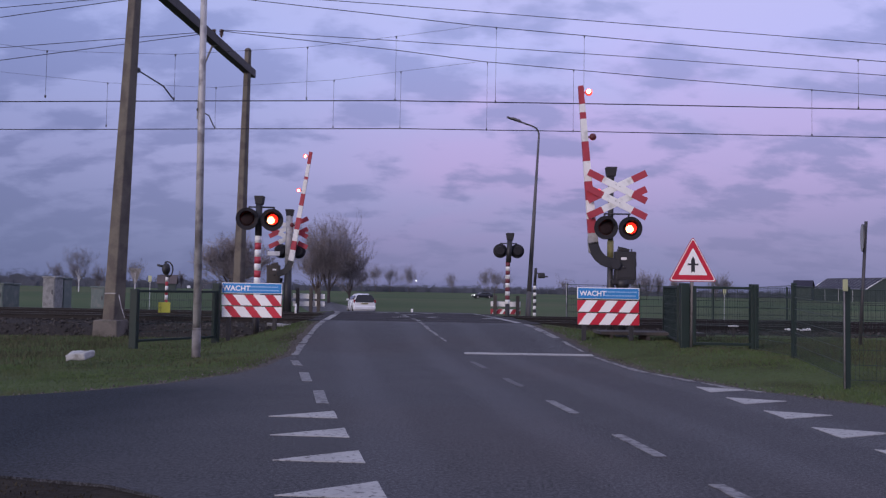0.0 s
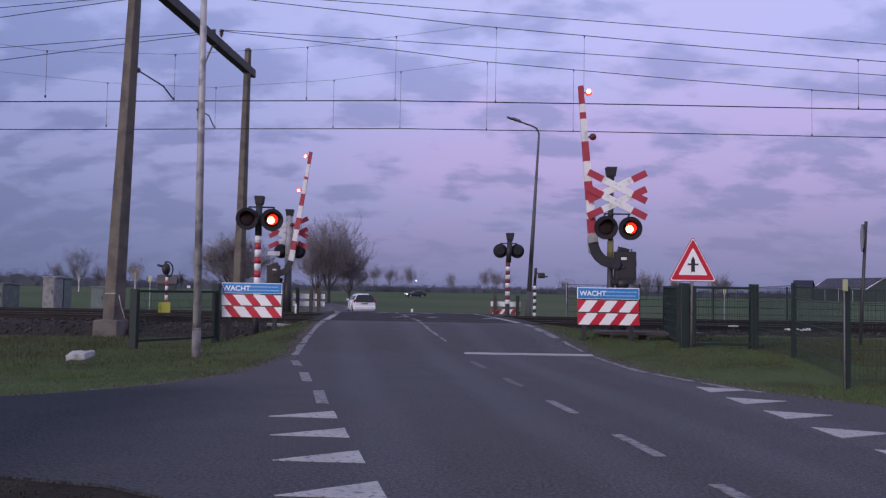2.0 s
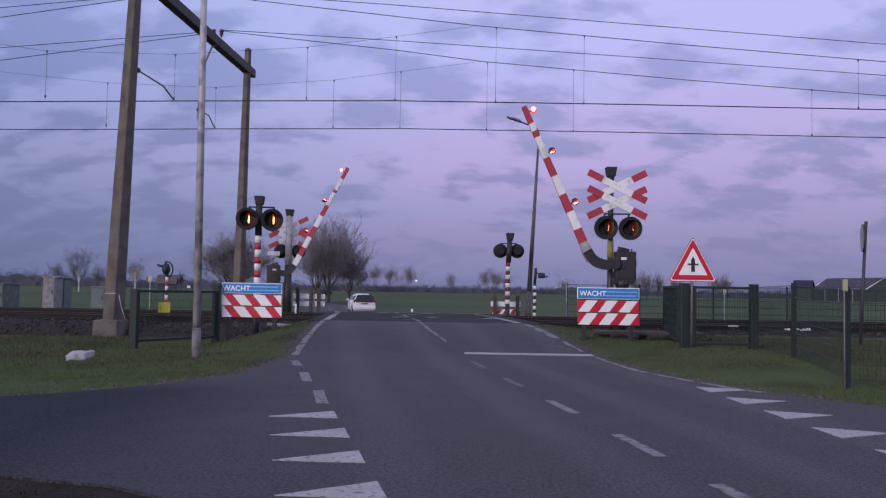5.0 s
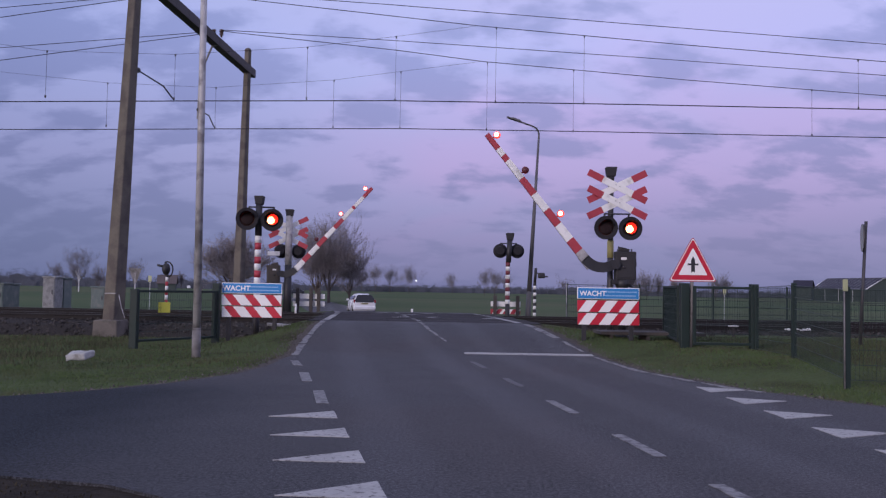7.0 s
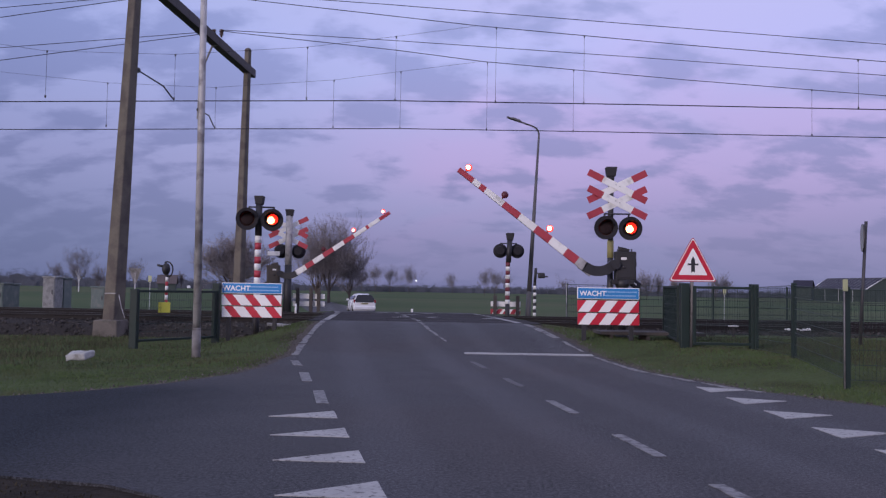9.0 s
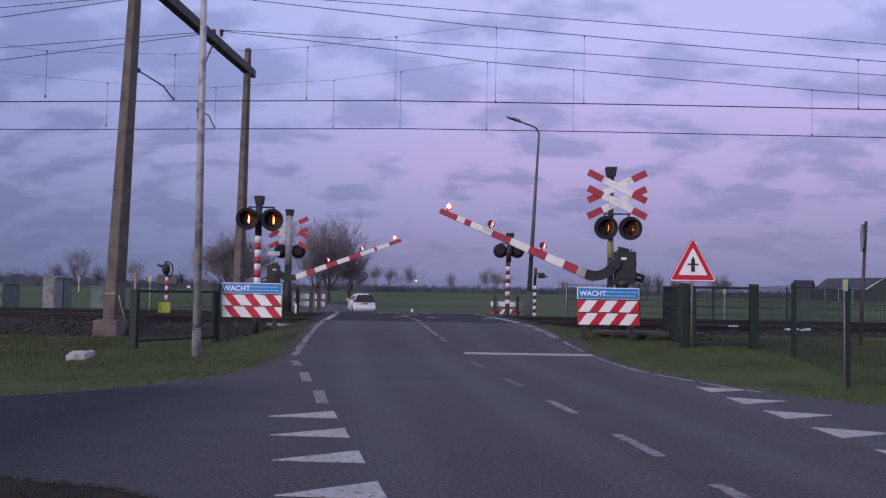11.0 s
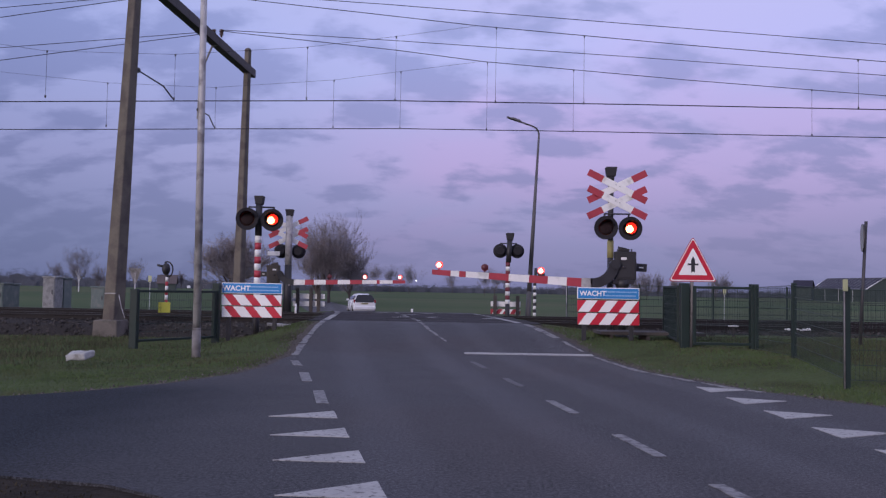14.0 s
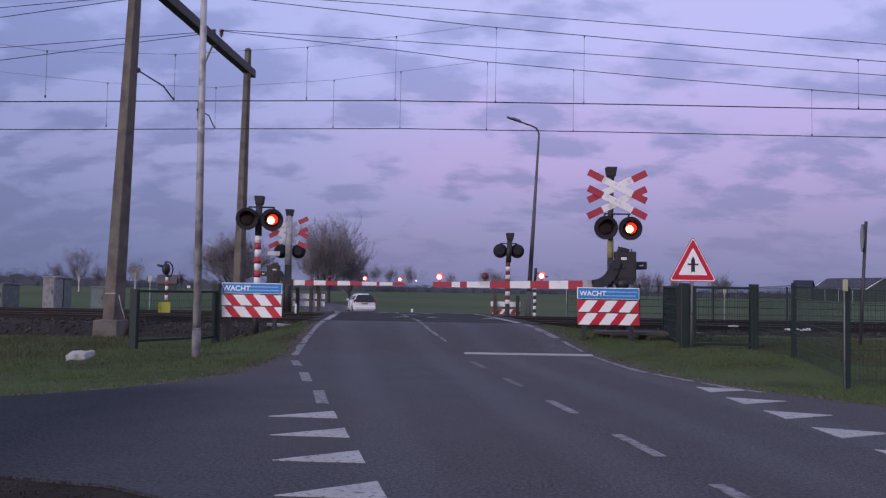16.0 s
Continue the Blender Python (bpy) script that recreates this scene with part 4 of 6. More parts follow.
        if kind == "T":
            part("lens", lens_bm(0.080 * s, 0.66, 1.2, 0.6), ["lens_dark", "lit_tip_rim", "lit_tip", "lit_tip_rim"], arm, "steadily lit red tip lamp", place)
        else:
            lens = part("lens", lens_bm(0.080 * s, 0.66, 1.2, 0.6), ["lens_red", "lit_tip_rim", "lit_tip", "lit_tip_rim"], arm, "flashing red barrier lamp", place)
            TURNING.append((lens, place, kind))
    return arm


NEAR_LAMPS = {"h": (0.205, 0.115), "at": ((4.05, "T"), (3.00, "L"), (1.70, "R")),
              "bands": [(0.245, 2), (0.335, 1), (0.44, 0), (0.43, 1), (0.47, 0), (0.46, 1), (0.53, 0), (0.155, 1), (0.195, 0), (0.43, 1)]}
FAR_LAMPS = {"h": (0.20, 0.115), "at": ((4.54, "T"), (3.22, "R"), (1.88, "L")),
             "bands": [(0.44, 0), (0.34, 1), (0.445, 0), (0.445, 1), (0.47, 0), (0.45, 1), (0.55, 0), (0.11, 1), (0.49, 0), (0.47, 1)]}
for spec, total in ((NEAR_LAMPS, 4.21), (FAR_LAMPS, 4.73)):
    got = 0.52 + sum(q for q, _ in spec["bands"])
    spec["bands"][-1] = (spec["bands"][-1][0] + total - got, 1)
NEAR_AXLE, FAR_AXLE = 1.61, 1.565
near_arm = barrier((3.98, 19.75, 0.25), NEAR_AXLE, 4.21, 0.464, -1, "half barrier with a red and white arm over the road", 1.0, NEAR_LAMPS, "blackrough")
far_arm = barrier((-6.13, 32.1, 0.15), FAR_AXLE, 4.73, 0.33, 1, "far half barrier with a red and white arm coming down", 1.0, FAR_LAMPS, "machine")


# ---- warning boards under the signals ----
def lettering(parent, word, size, at, mats):
    cu = bpy.data.curves.new("lettering", "FONT")
    cu.body, cu.size, cu.extrude, cu.align_x = word, size, 0.0015, "LEFT"
    cu.offset = 0.004
    tmp = new("lettering", cu)
    me = bpy.data.meshes.new_from_object(tmp.evaluated_get(bpy.context.evaluated_depsgraph_get()))
    bpy.data.objects.remove(tmp)
    me.materials.clear()
    me.materials.append(M[mats])
    ob = new("lettering", me)
    ob.parent = parent
    ob.matrix_basis = pose(*at, 90, 0, 0)
    ob["label"] = "white lettering"
    return ob


def warning_board(at, w, lean, ground, size, inset):
    t = thing("warning_board", at, "blue waiting notice above two red and white striped boards", "warning board", "boards beside the road")
    z = 1.02
    bm = B()
    bm_box(bm, (0, 0, z), (w, 0.025, 0.245), bevel=0.012, mi=0)
    part("notice", bm, "signwhite", t, "blue notice with a white border")
    part("notice_face", bm_box(B(), (0, -0.0145, z), (w - 0.035, 0.004, 0.215), bevel=0.0015), "blue", t, "blue notice face")
    lettering(t, "WACHT", size, (-w / 2 + inset, -0.0185, z - 0.35 * size), "signwhite")
    for row in (0.035, -0.045):
        x, end = -w / 2 + inset + 3.6 * size, w / 2 - 0.05
        bm = B()
        while x < end - 0.05:
            l = random.uniform(0.02, 0.075)
            l = min(l, end - x)
            bm_box(bm, (x + l / 2, -0.018, z + row), (l, 0.003, 0.026))
            x += l + 0.010
        part("small_lettering", bm, "bluepale", t, "line of small pale lettering")
    for i, zz in enumerate((z - 0.272, z - 0.542)):
        bm = B()
        bm_box(bm, (0.01 * i, 0, zz), (w * 0.99, 0.03, 0.245), bevel=0.006, mi=0)
        part("striped_board", bm, "red", t, "red and white diagonally striped board")
        hw = 0.1215
        bm = B()
        lo, hi = -w * 0.493 + 0.01 * i, w * 0.493 + 0.01 * i
        for q in range(-1, 4):
            x0, wide, dx = (lo + 0.188 + 0.428 * q, 0.235, -0.18) if lean > 0 else (lo + 0.247 + 0.468 * q, 0.26, 0.20)
            poly = [(x0 + dx, zz - hw), (x0 + dx + wide, zz - hw), (x0 + wide, zz + hw), (x0, zz + hw)]
            # clip the slanted stripe to the board's sides
            clipped = poly
            for bound, keep in ((lo, 1), (hi, -1)):
                res = []
                for a, b in zip(clipped, clipped[1:] + clipped[:1]):
                    ina, inb = (a[0] - bound) * keep >= 0, (b[0] - bound) * keep >= 0
                    if ina:
                        res.append(a)
                    if ina != inb:
                        f = (bound - a[0]) / (b[0] - a[0])
                        res.append((bound, a[1] + (b[1] - a[1]) * f))
                clipped = res
                if not clipped:
                    break
            if len(clipped) >= 3:
                bm_plate(bm, clipped, 0.006, Matrix.Translation((0, -0.020, 0)))
        part("stripe", bm, "signwhite", t, "white slanted stripes")
    for x in (-w * 0.38, w * 0.38):
        part("leg", bm_box(B(), (x, 0.05, (z + ground) / 2 - 0.1), (0.09, 0.07, z - ground + 0.1), bevel=0.006), "blackrough", t)
    return t


warning_board((3.52, 18.0, 0.17), 1.32, 1, -0.15, 0.148, 0.055)
warning_board((-4.37, 19.5, 0.145), 1.39, -1, -0.25, 0.168, 0.028)


# ---- priority crossroads triangle ----
def priority_sign():
    t = thing("warning_sign", (4.83, 16.5, 0.18), "red-bordered warning triangle with a black crossroads symbol on a steel post", "road sign")
    part("post", bm_rod(B(), (0, 0.04, -0.2), (0.05, 0.04, 1.95), 0.036, None, 16), "sleeve", t)

    def tri(h, w, r, cz):
        """A triangle with rounded corners."""
        pts = []
        corners = [(0, cz + h * 0.62), (-w / 2, cz - h * 0.38), (w / 2, cz - h * 0.38)]
        for i, (x, z) in enumerate(corners):
            c = Vector((x, z))
            d = (Vector((0, cz - 0.02)) - c).normalized()
            mid = c + d * 2 * r
            a0 = math.atan2(-d.y, -d.x)
            for q in range(-4, 5):
                a = a0 + radians(15 * q)
                pts.append((mid.x + r * math.cos(a), mid.y + r * math.sin(a)))
        return pts

    cz = 1.27 + 0.345
    part("panel", bm_plate(B(), tri(0.885, 0.940, 0.034, cz - 0.012), 0.02, Matrix.Translation((0.04, 0, 0))), "redfade", t, "dark red rim of the sign plate")
    part("rim", bm_plate(B(), tri(0.852, 0.905, 0.032, cz - 0.011), 0.004, Matrix.Translation((0.04, -0.003, 0))), "signwhite", t, "white rim")
    part("border", bm_plate(B(), tri(0.800, 0.850, 0.026, cz - 0.010), 0.004, Matrix.Translation((0.04, -0.007, 0))), "red", t, "red border")
    part("field", bm_plate(B(), tri(0.535, 0.570, 0.012, cz - 0.014), 0.004, Matrix.Translation((0.04, -0.011, 0))), "signwhite", t, "white field")
    bm = B()
    o = Matrix.Translation((0.04, -0.0155, 0))
    bm_plate(bm, [(-0.036, cz - 0.17), (0.0, cz - 0.145), (0.036, cz - 0.17), (0.036, cz + 0.08), (0.0, cz + 0.145), (-0.036, cz + 0.08)], 0.004, o)
    bm_plate(bm, [(-0.105, cz - 0.026), (0.105, cz - 0.026), (0.105, cz + 0.008), (-0.105, cz + 0.008)], 0.0035, Matrix.Translation((0.04, -0.0152, 0)))
    part("symbol", bm, "black", t, "black crossroads symbol")


priority_sign()


# ---- overhead line: portal, masts, wires ----
def portal():
    t = thing("catenary_portal", (-7.75, 21.0, 0.0), "weathered grey-brown railway portal with two masts and a steel beam", "catenary portal")

    def mast(x, y, z0, h, w0, w1, lean):
        bm = B()
        turn = Euler((0, 0, radians(-24))).to_matrix()
        bm_box(bm, (x, y, z0 + h / 2), (w0, w0, h), turn, 0.03, 0, (w1 / w0, w1 / w0))
        for v in bm.verts:
            v.co.x += lean * v.co.z
        return part("mast", bm, "pole", t, "tapered weathered mast")

    mast(-0.37, 0, -0.1, 9.7, 0.375, 0.215, 0.0315)
    mast(0.42, 9.5, -0.2, 10.0, 0.335, 0.185, 0.011)
    part("mast_cap", bm_ball(B(), (0.527, 9.5, 9.78), 0.125, 14, 0, (1, 1, 0.8)), "pole", t)
    bm = B()
    bm_box(bm, (-0.42, 0, -0.05), (0.62, 0.8, 0.76), bevel=0.03, taper=(0.94, 0.94))
    part("foundation", bm, "concrete", t, "concrete foundation block")
    bm = B()
    a, b = Vector((-0.12, -0.9, 9.06)), Vector((0.54, 10.2, 9.10))
    d = b - a
    q = d.to_track_quat("Y", "Z").to_matrix()
    mid = (a + b) / 2
    for dx in (-0.11, 0.11):
        bm_box(bm, mid + q @ Vector((dx, 0, 0)), (0.05, d.length, 0.29), q, 0.008)
    bm_box(bm, mid + Vector((0, 0, 0.135)), (0.26, d.length, 0.02), q)
    bm_box(bm, mid - Vector((0, 0, 0.135)), (0.26, d.length, 0.02), q)
    for i in range(12):
        p = a + d * (i + 0.5) / 12
        bm_box(bm, p, (0.28, 0.03, 0.22), q)
    part("beam", bm, "beam", t, "dark steel portal beam")
    for yy in (2.1, 6.0):
        bm = B()
        x = 0.02 + 0.56 * (yy + 0.9) / 11.3
        bm_rod(bm, (x - 0.12, yy, 9.22), (x - 0.12, yy, 9.46), 0.03, None, 10)
        bm_rod(bm, (x + 0.12, yy, 9.22), (x + 0.12, yy, 9.46), 0.03, None, 10)
        for k in range(4):
            bm_rod(bm, (x - 0.12 + 0.0, yy, 9.30 + 0.05 * k), (x - 0.12, yy, 9.32 + 0.05 * k), 0.075, 0.05, 12)
            bm_rod(bm, (x + 0.12 + 0.0, yy, 9.30 + 0.05 * k), (x + 0.12, yy, 9.32 + 0.05 * k), 0.075, 0.05, 12)
        part("insulator", bm, "porcelain", t, "ribbed brown insulators")
    part("drop_bracket", bm_pipe(B(), [(0.42, 6.0, 8.98), (0.20, 6.0, 8.94), (-0.17, 6.0, 8.0), (-0.20, 6.0, 6.55)], 0.035), "steel", t, "grey hanger tube")
    for pts in ([(-0.06, 0.25, 6.63), (0.22, 1.4, 6.50), (0.27, 2.1, 6.30)], [(-0.18, 6.0, 6.85), (0.16, 6.0, 6.66), (0.33, 6.0, 6.30)]):
        bm = bm_pipe(B(), pts, 0.02)
        bm_ball(bm, pts[0], 0.07, 10)
        part("steady_arm", bm, "darksteel", t, "bent steady arm holding the wire")
    bm = B()
    bm_box(bm, (-0.36, -0.245, 0.98), (0.34, 0.03, 0.022), Euler((0, 0, radians(-24))).to_matrix())
    bm_pipe(bm, [(-0.14, -0.28, 0.95), (-0.05, -0.30, 0.62), (0.05, -0.34, 0.38)], 0.008)
    part("earth_cable", bm, "boardback", t, "pale strap and earth cable")


portal()


def wire(points, r, label="overhead line wire", name="overhead_wire"):
    """A wire through the points, as a thin six-sided tube."""
    bm = B()
    ring = None
    for p in points:
        vs = [bm.verts.new((p[0], p[1] + r * math.cos(a), p[2] + r * math.sin(a))) for a in (0, 1.047, 2.094, 3.1416, 4.189, 5.236)]
        if ring:
            for i in range(6):
                bm.faces.new((ring[i], ring[(i + 1) % 6], vs[(i + 1) % 6], vs[i]))
        ring = vs
    return tagged(part(name, bm, "wire"), label, "overhead wire", "overhead line")


Y1, Y2 = 23.1, 27.0
for yy, dz in ((Y1, 0.0), (Y2, -0.03)):
    for k in (0.0, 0.045):
        wire([(-90, yy + k, 5.35), (-13, yy + k, 6.15 + dz), (-7.45, yy + k, 6.27 + dz), (-1.4, yy + k, 6.385 + dz), (5, yy + k, 6.395 + dz), (13, yy + k, 6.37 + dz), (90, yy + k, 6.2)], 0.0095,
             "dark contact wire over the track")
# carrying cables and feeders, hung from the portal
wire([(-7.2, Y1, 9.35), (-5.5, Y1, 9.13), (0.86, Y1, 8.51), (6.5, Y1, 8.08), (12.13, Y1, 7.70), (40, Y1, 6.9)], 0.0105, "carrying cable of the overhead line")
wire([(-7.2, Y1, 9.35), (-3.62, Y1, 9.17), (-1.43, Y1, 9.05), (5.3, Y1, 8.62), (12.13, Y1, 8.19), (40, Y1, 7.3)], 0.0095, "feeder wire of the overhead line")
wire([(-7.2, Y1, 9.35), (-8.9, Y1, 9.07), (-12.35, Y1, 8.51), (-40, Y1, 6.6)], 0.0105, "carrying cable of the overhead line")
wire([(-7.2, Y1, 9.42), (-9.87, Y1, 9.05), (-12.36, Y1, 8.78), (-40, Y1, 7.0)], 0.0095, "feeder wire of the overhead line")
wire([(-7.3, Y2, 9.46), (-1.65, Y2, 9.21), (6.2, Y2, 8.80), (14.17, Y2, 8.35), (40, Y2, 7.4)], 0.0105, "feeder wire of the overhead line")
wire([(-7.3, Y2, 9.44), (-6.85, Y2, 9.38), (-1.64, Y2, 8.90), (1.15, Y2, 8.58), (7.6, Y2, 8.10), (14.17, Y2, 7.69), (40, Y2, 6.8)], 0.0115, "carrying cable of the overhead line")
wire([(-7.6, Y2, 9.42), (-8.22, Y2, 9.34), (-14.4, Y2, 8.75), (-45, Y2, 7.0)], 0.0105, "feeder wire of the overhead line")
wire([(-7.6, Y2, 9.38), (-8.13, Y2, 9.28), (-14.38, Y2, 8.34), (-45, Y2, 6.6)], 0.0115, "carrying cable of the overhead line")
wire([(-14.5, Y1, 8.05), (-11.07, Y1, 7.60), (-7.51, Y1, 7.56), (-3.82, Y1, 7.83), (-1.4, Y1, 8.17), (0.86, Y1, 8.51)], 0.0042, "thin stitch wire of the overhead line")
wire([(-17.0, Y2, 8.2), (-10.93, Y2, 7.67), (-7.44, Y2, 7.58), (-3.62, Y2, 7.89), (-1.5, Y2, 8.2), (1.15, Y2, 8.58)], 0.0042, "thin stitch wire of the overhead line")


def dropper(x, y, z0, z1):
    bm = B()
    bm_rod(bm, (x, y, z0), (x, y, z1), 0.0045, None, 6)
    bm_box(bm, (x, y, z0 + 0.03), (0.035, 0.03, 0.07))
    bm_box(bm, (x, y, z1 - 0.02), (0.035, 0.03, 0.06))
    tagged(part("dropper", bm, "wire"), "thin vertical dropper of the overhead line", "overhead wire", "droppers")


for x, z in ((-11.01, 7.60), (-7.47, 7.56), (-3.83, 7.83), (-1.39, 8.17), (1.37, 8.47), (3.8, 8.28), (11.36, 7.75)):
    dropper(x, Y1, 6.30 if x < -5 else 6.37, z)
for x, z in ((-10.88, 7.67), (-7.39, 7.58), (-3.6, 7.89), (-1.45, 8.2), (1.33, 8.56), (4.11, 8.36), (11.78, 7.85)):
    dropper(x, Y2, 6.25 if x < -5 else 6.34, z)


# ---- lamp posts ----
def grey_post():
    t = thing("lamp_post", (-4.432, 15.4, -0.1), "tall galvanised steel lamp post in the grass", "lamp post", "lamp posts")
    part("shaft", bm_rod(B(), (0, 0, 0.5), (-0.075, 0, 8.6), 0.072, 0.054, 20), "steel", t)
    part("base_sleeve", bm_rod(bm_rod(B(), (0, 0, -0.2), (0, 0, 0.50), 0.078, None, 20), (0, 0, 0.50), (0, 0, 0.54), 0.078, 0.072, 20), "sleeve", t, "wider stained base sleeve")


grey_post()


def street_lamp():
    t = thing("street_lamp", (3.38, 33.0, -0.1), "dark slim street lamp with a bent arm, unlit", "street lamp", "lamp posts")
    part("shaft", bm_rod(bm_rod(B(), (-0.07, 0, -0.3), (0.0, 0, 1.3), 0.110, 0.100, 16), (0.0, 0, 1.3), (0.30, 0, 7.3), 0.094, 0.040, 16), "lampsteel", t)
    arc = [(0.30, 0, 7.28), (0.305, 0, 7.44), (0.28, 0, 7.58), (0.21, 0, 7.69), (0.08, 0, 7.77), (-0.12, 0, 7.84), (-0.42, 0, 7.94)]
    part("arm", bm_pipe(B(), arc, 0.034), "lampsteel", t)
    bm = B()
    bm_box(bm, (-0.67, 0, 8.03), (0.62, 0.20, 0.06), Euler((0, radians(18), 0)).to_matrix(), 0.025)
    bm_box(bm, (-0.60, 0, 8.045), (0.34, 0.15, 0.05), Euler((0, radians(18), 0)).to_matrix(), 0.02)
    part("lamp_head", bm, "lampsteel", t, "flat lamp head")


street_lamp()


# ---- gates and mesh fences ----
def mesh_bm(a, b, z0, z1, pitch=0.05, r=0.0028, rows=6, za=0.0, zb=0.0):
    """Welded wire mesh between two plan points."""
    bm = B()
    a, b = Vector(a), Vector(b)
    n = max(2, int((b - a).length / pitch))
    for i in range(n + 1):
        p = a + (b - a) * i / n
        dz = za + (zb - za) * i / n
        bm_rod(bm, (p.x, p.y, z0 + dz), (p.x, p.y, z1 + dz), r, None, 3, caps=False)
    for k in range(rows + 1):
        z = z0 + (z1 - z0) * k / rows
        bm_rod(bm, (a.x, a.y, z + za), (b.x, b.y, z + zb), r * 1.6, None, 4, caps=False)
    return bm


def fence(points, h, label, post=0.035, wire_r=0.0028, pitch=0.05, rows=6):
    """points: plan points with the ground's height."""
    x0, y0, z0 = points[0]
    t = thing("mesh_fence", (x0, y0, z0), label, "fence", "mesh fences")
    for (x, y, z) in points:
        part("fence_post", bm_box(B(), (x - x0, y - y0, z - z0 + h / 2 - 0.1), (post * 2, post * 2, h + 0.25), bevel=0.008), "green", t)
    for (a, b) in zip(points, points[1:]):
        bm = mesh_bm((a[0] - x0, a[1] - y0), (b[0] - x0, b[1] - y0), 0.04, h - 0.02, pitch, wire_r, rows, a[2] - z0, b[2] - z0)
        part("mesh_panel", bm, "mesh", t, "green welded wire mesh")
    return t


fence([(5.98, 16.15, 0.16), (5.80, 14.0, 0.18), (5.24, 11.0, 0.10), (8.6, 10.2, 0.10), (13.0, 9.4, 0.10)], 1.22, "dark green welded mesh fence along the verge")
fence([(4.55, 31.0, -0.05), (7.2, 31.0, -0.05), (9.9, 31.0, -0.05), (12.6, 31.0, -0.05), (15.3, 31.0, -0.05), (18.0, 31.0, -0.05)], 1.55, "dark green mesh fence beyond the track", 0.03, 0.0055, 0.085)


def gate_leaf(at, yaw, w, h, label, pitch=0.05):
    t = thing("gate", pose(*at, 0, 0, yaw), label, "gate", "fence gates")
    for x in (0.0, w):
        part("gate_stile", bm_box(B(), (x, 0, h / 2), (0.055, 0.055, h), bevel=0.006), "green", t)
    for z in (0.03, h - 0.03):
        part("gate_rail", bm_box(B(), (w / 2, 0, z), (w - 0.05, 0.05, 0.05), bevel=0.006), "green", t)
    part("mesh_panel", mesh_bm((0.03, 0), (w - 0.03, 0), 0.05, h - 0.05, pitch, 0.0032, 6), "mesh", t, "green welded wire mesh")
    return t


def big_post(x, y, z, w, h, label="dark green steel gate post"):
    return solo("gate_post", bm_box(B(), (0, 0, h / 2 - 0.1), (w, w, h + 0.2), bevel=0.012), "green", label, "gate post", "gate posts", at=(x, y, z))


gate_leaf((4.86, 16.35, 0.23), 0, 1.16, 1.14, "closed dark green mesh gate in the fence")
big_post(6.02, 16.4, 0.16, 0.15, 1.26)
big_post(4.72, 16.55, 0.2, 0.17, 1.22)
gate_leaf((4.66, 16.75, 0.26), 81, 2.8, 1.12, "open dark green barred gate folded along the path", 0.022)
gate_leaf((4.77, 16.75, 0.26), 79.5, 2.7, 1.12, "open dark green barred gate folded along the path", 0.022)
big_post(-6.33, 17.5, -0.1, 0.15, 1.22)
gate_leaf((-6.27, 17.52, 0.02), 58, 2.1, 1.08, "dark green mesh gate beside the track", 0.06)
big_post(-5.16, 19.42, 0.05, 0.16, 1.22)
solo("notice_plate", bm_box(B(), (0, 0, 0), (0.245, 0.015, 0.22), bevel=0.006), "yellow", "plain yellow plate hung on the mesh gate", "sign", at=pose(-5.90, 18.05, 0.73, 0, 0, 20))


# ---- posts and small signs ----
def round_sign():
    t = thing("traffic_sign", (8.84, 18.0, 0.1), "thin dark post with a round grey sign seen edge-on", "road sign")
    part("post", bm_rod(B(), (0, 0, -0.2), (0.16, 0, 2.72), 0.036, 0.032, 14), "darksteel", t)
    bm = B()
    bmesh.ops.create_cone(bm, cap_ends=True, segments=32, radius1=0.29, radius2=0.29, depth=0.02, matrix=pose(0.05, -0.07, 2.36, 90, 0, 70))
    part("sign_plate", bm, "boardback", t, "round grey sign plate")
    bm = B()
    bmesh.ops.create_cone(bm, cap_ends=False, segments=32, radius1=0.295, radius2=0.295, depth=0.028, matrix=pose(0.05, -0.07, 2.36, 90, 0, 70))
    part("sign_rim", bm, "darksteel", t, "dark rim")


round_sign()


def marker_post(at, h, plate, label, pw=0.09, ph=0.18, post="steel"):
    t = thing("marker_post", at, label, "marker post", "marker posts")
    part("post", bm_rod(B(), (0, 0, -0.15), (0, 0, h), 0.010, None, 10), post, t)
    if plate:
        part("plate", bm_box(B(), (0, -0.028, h - ph * 0.35), (pw, 0.012, ph), bevel=0.004), plate, t, "pale yellow plate")
    return t


marker_post((5.178, 10.93, 0.05), 1.36, "yellowpale", "grey post with a small pale yellow plate at the fence", 0.065, 0.15, "sleeve")
marker_post((11.3, 34.0, -0.5), 1.95, "yellowpale", "thin white post with a small yellow plate in the field", 0.12, 0.28, "white")
marker_post((-12.4, 36.0, -0.55), 2.1, "yellowpale", "thin white post with a small yellow plate in the field", 0.14, 0.26, "white")
marker_post((4.45, 30.4, 0.0), 1.5, None, "pale thin post at the end of the fence", post="steel")
for x, y in ((-1.2, 34.2),):
    solo("road_stud_post", bm_rod(bm_rod(B(), (0, 0, -0.1), (0, 0, 0.16), 0.045, 0.04, 12), (0, 0, 0.08), (0, 0, 0.12), 0.047, None, 12), "white", "small white marker post beside the road",
         "marker post", "marker posts", at=(x, y, 0.26))
solo("road_stud_post", bm_rod(bm_rod(B(), (0, 0, -0.1), (0, 0, 0.35), 0.035, 0.03, 12), (0, 0, 0.25), (0, 0, 0.3), 0.037, None, 12), "white", "small white marker post beside the road",
     "marker post", "marker posts", at=(-4.75, 27.6, 0.32))


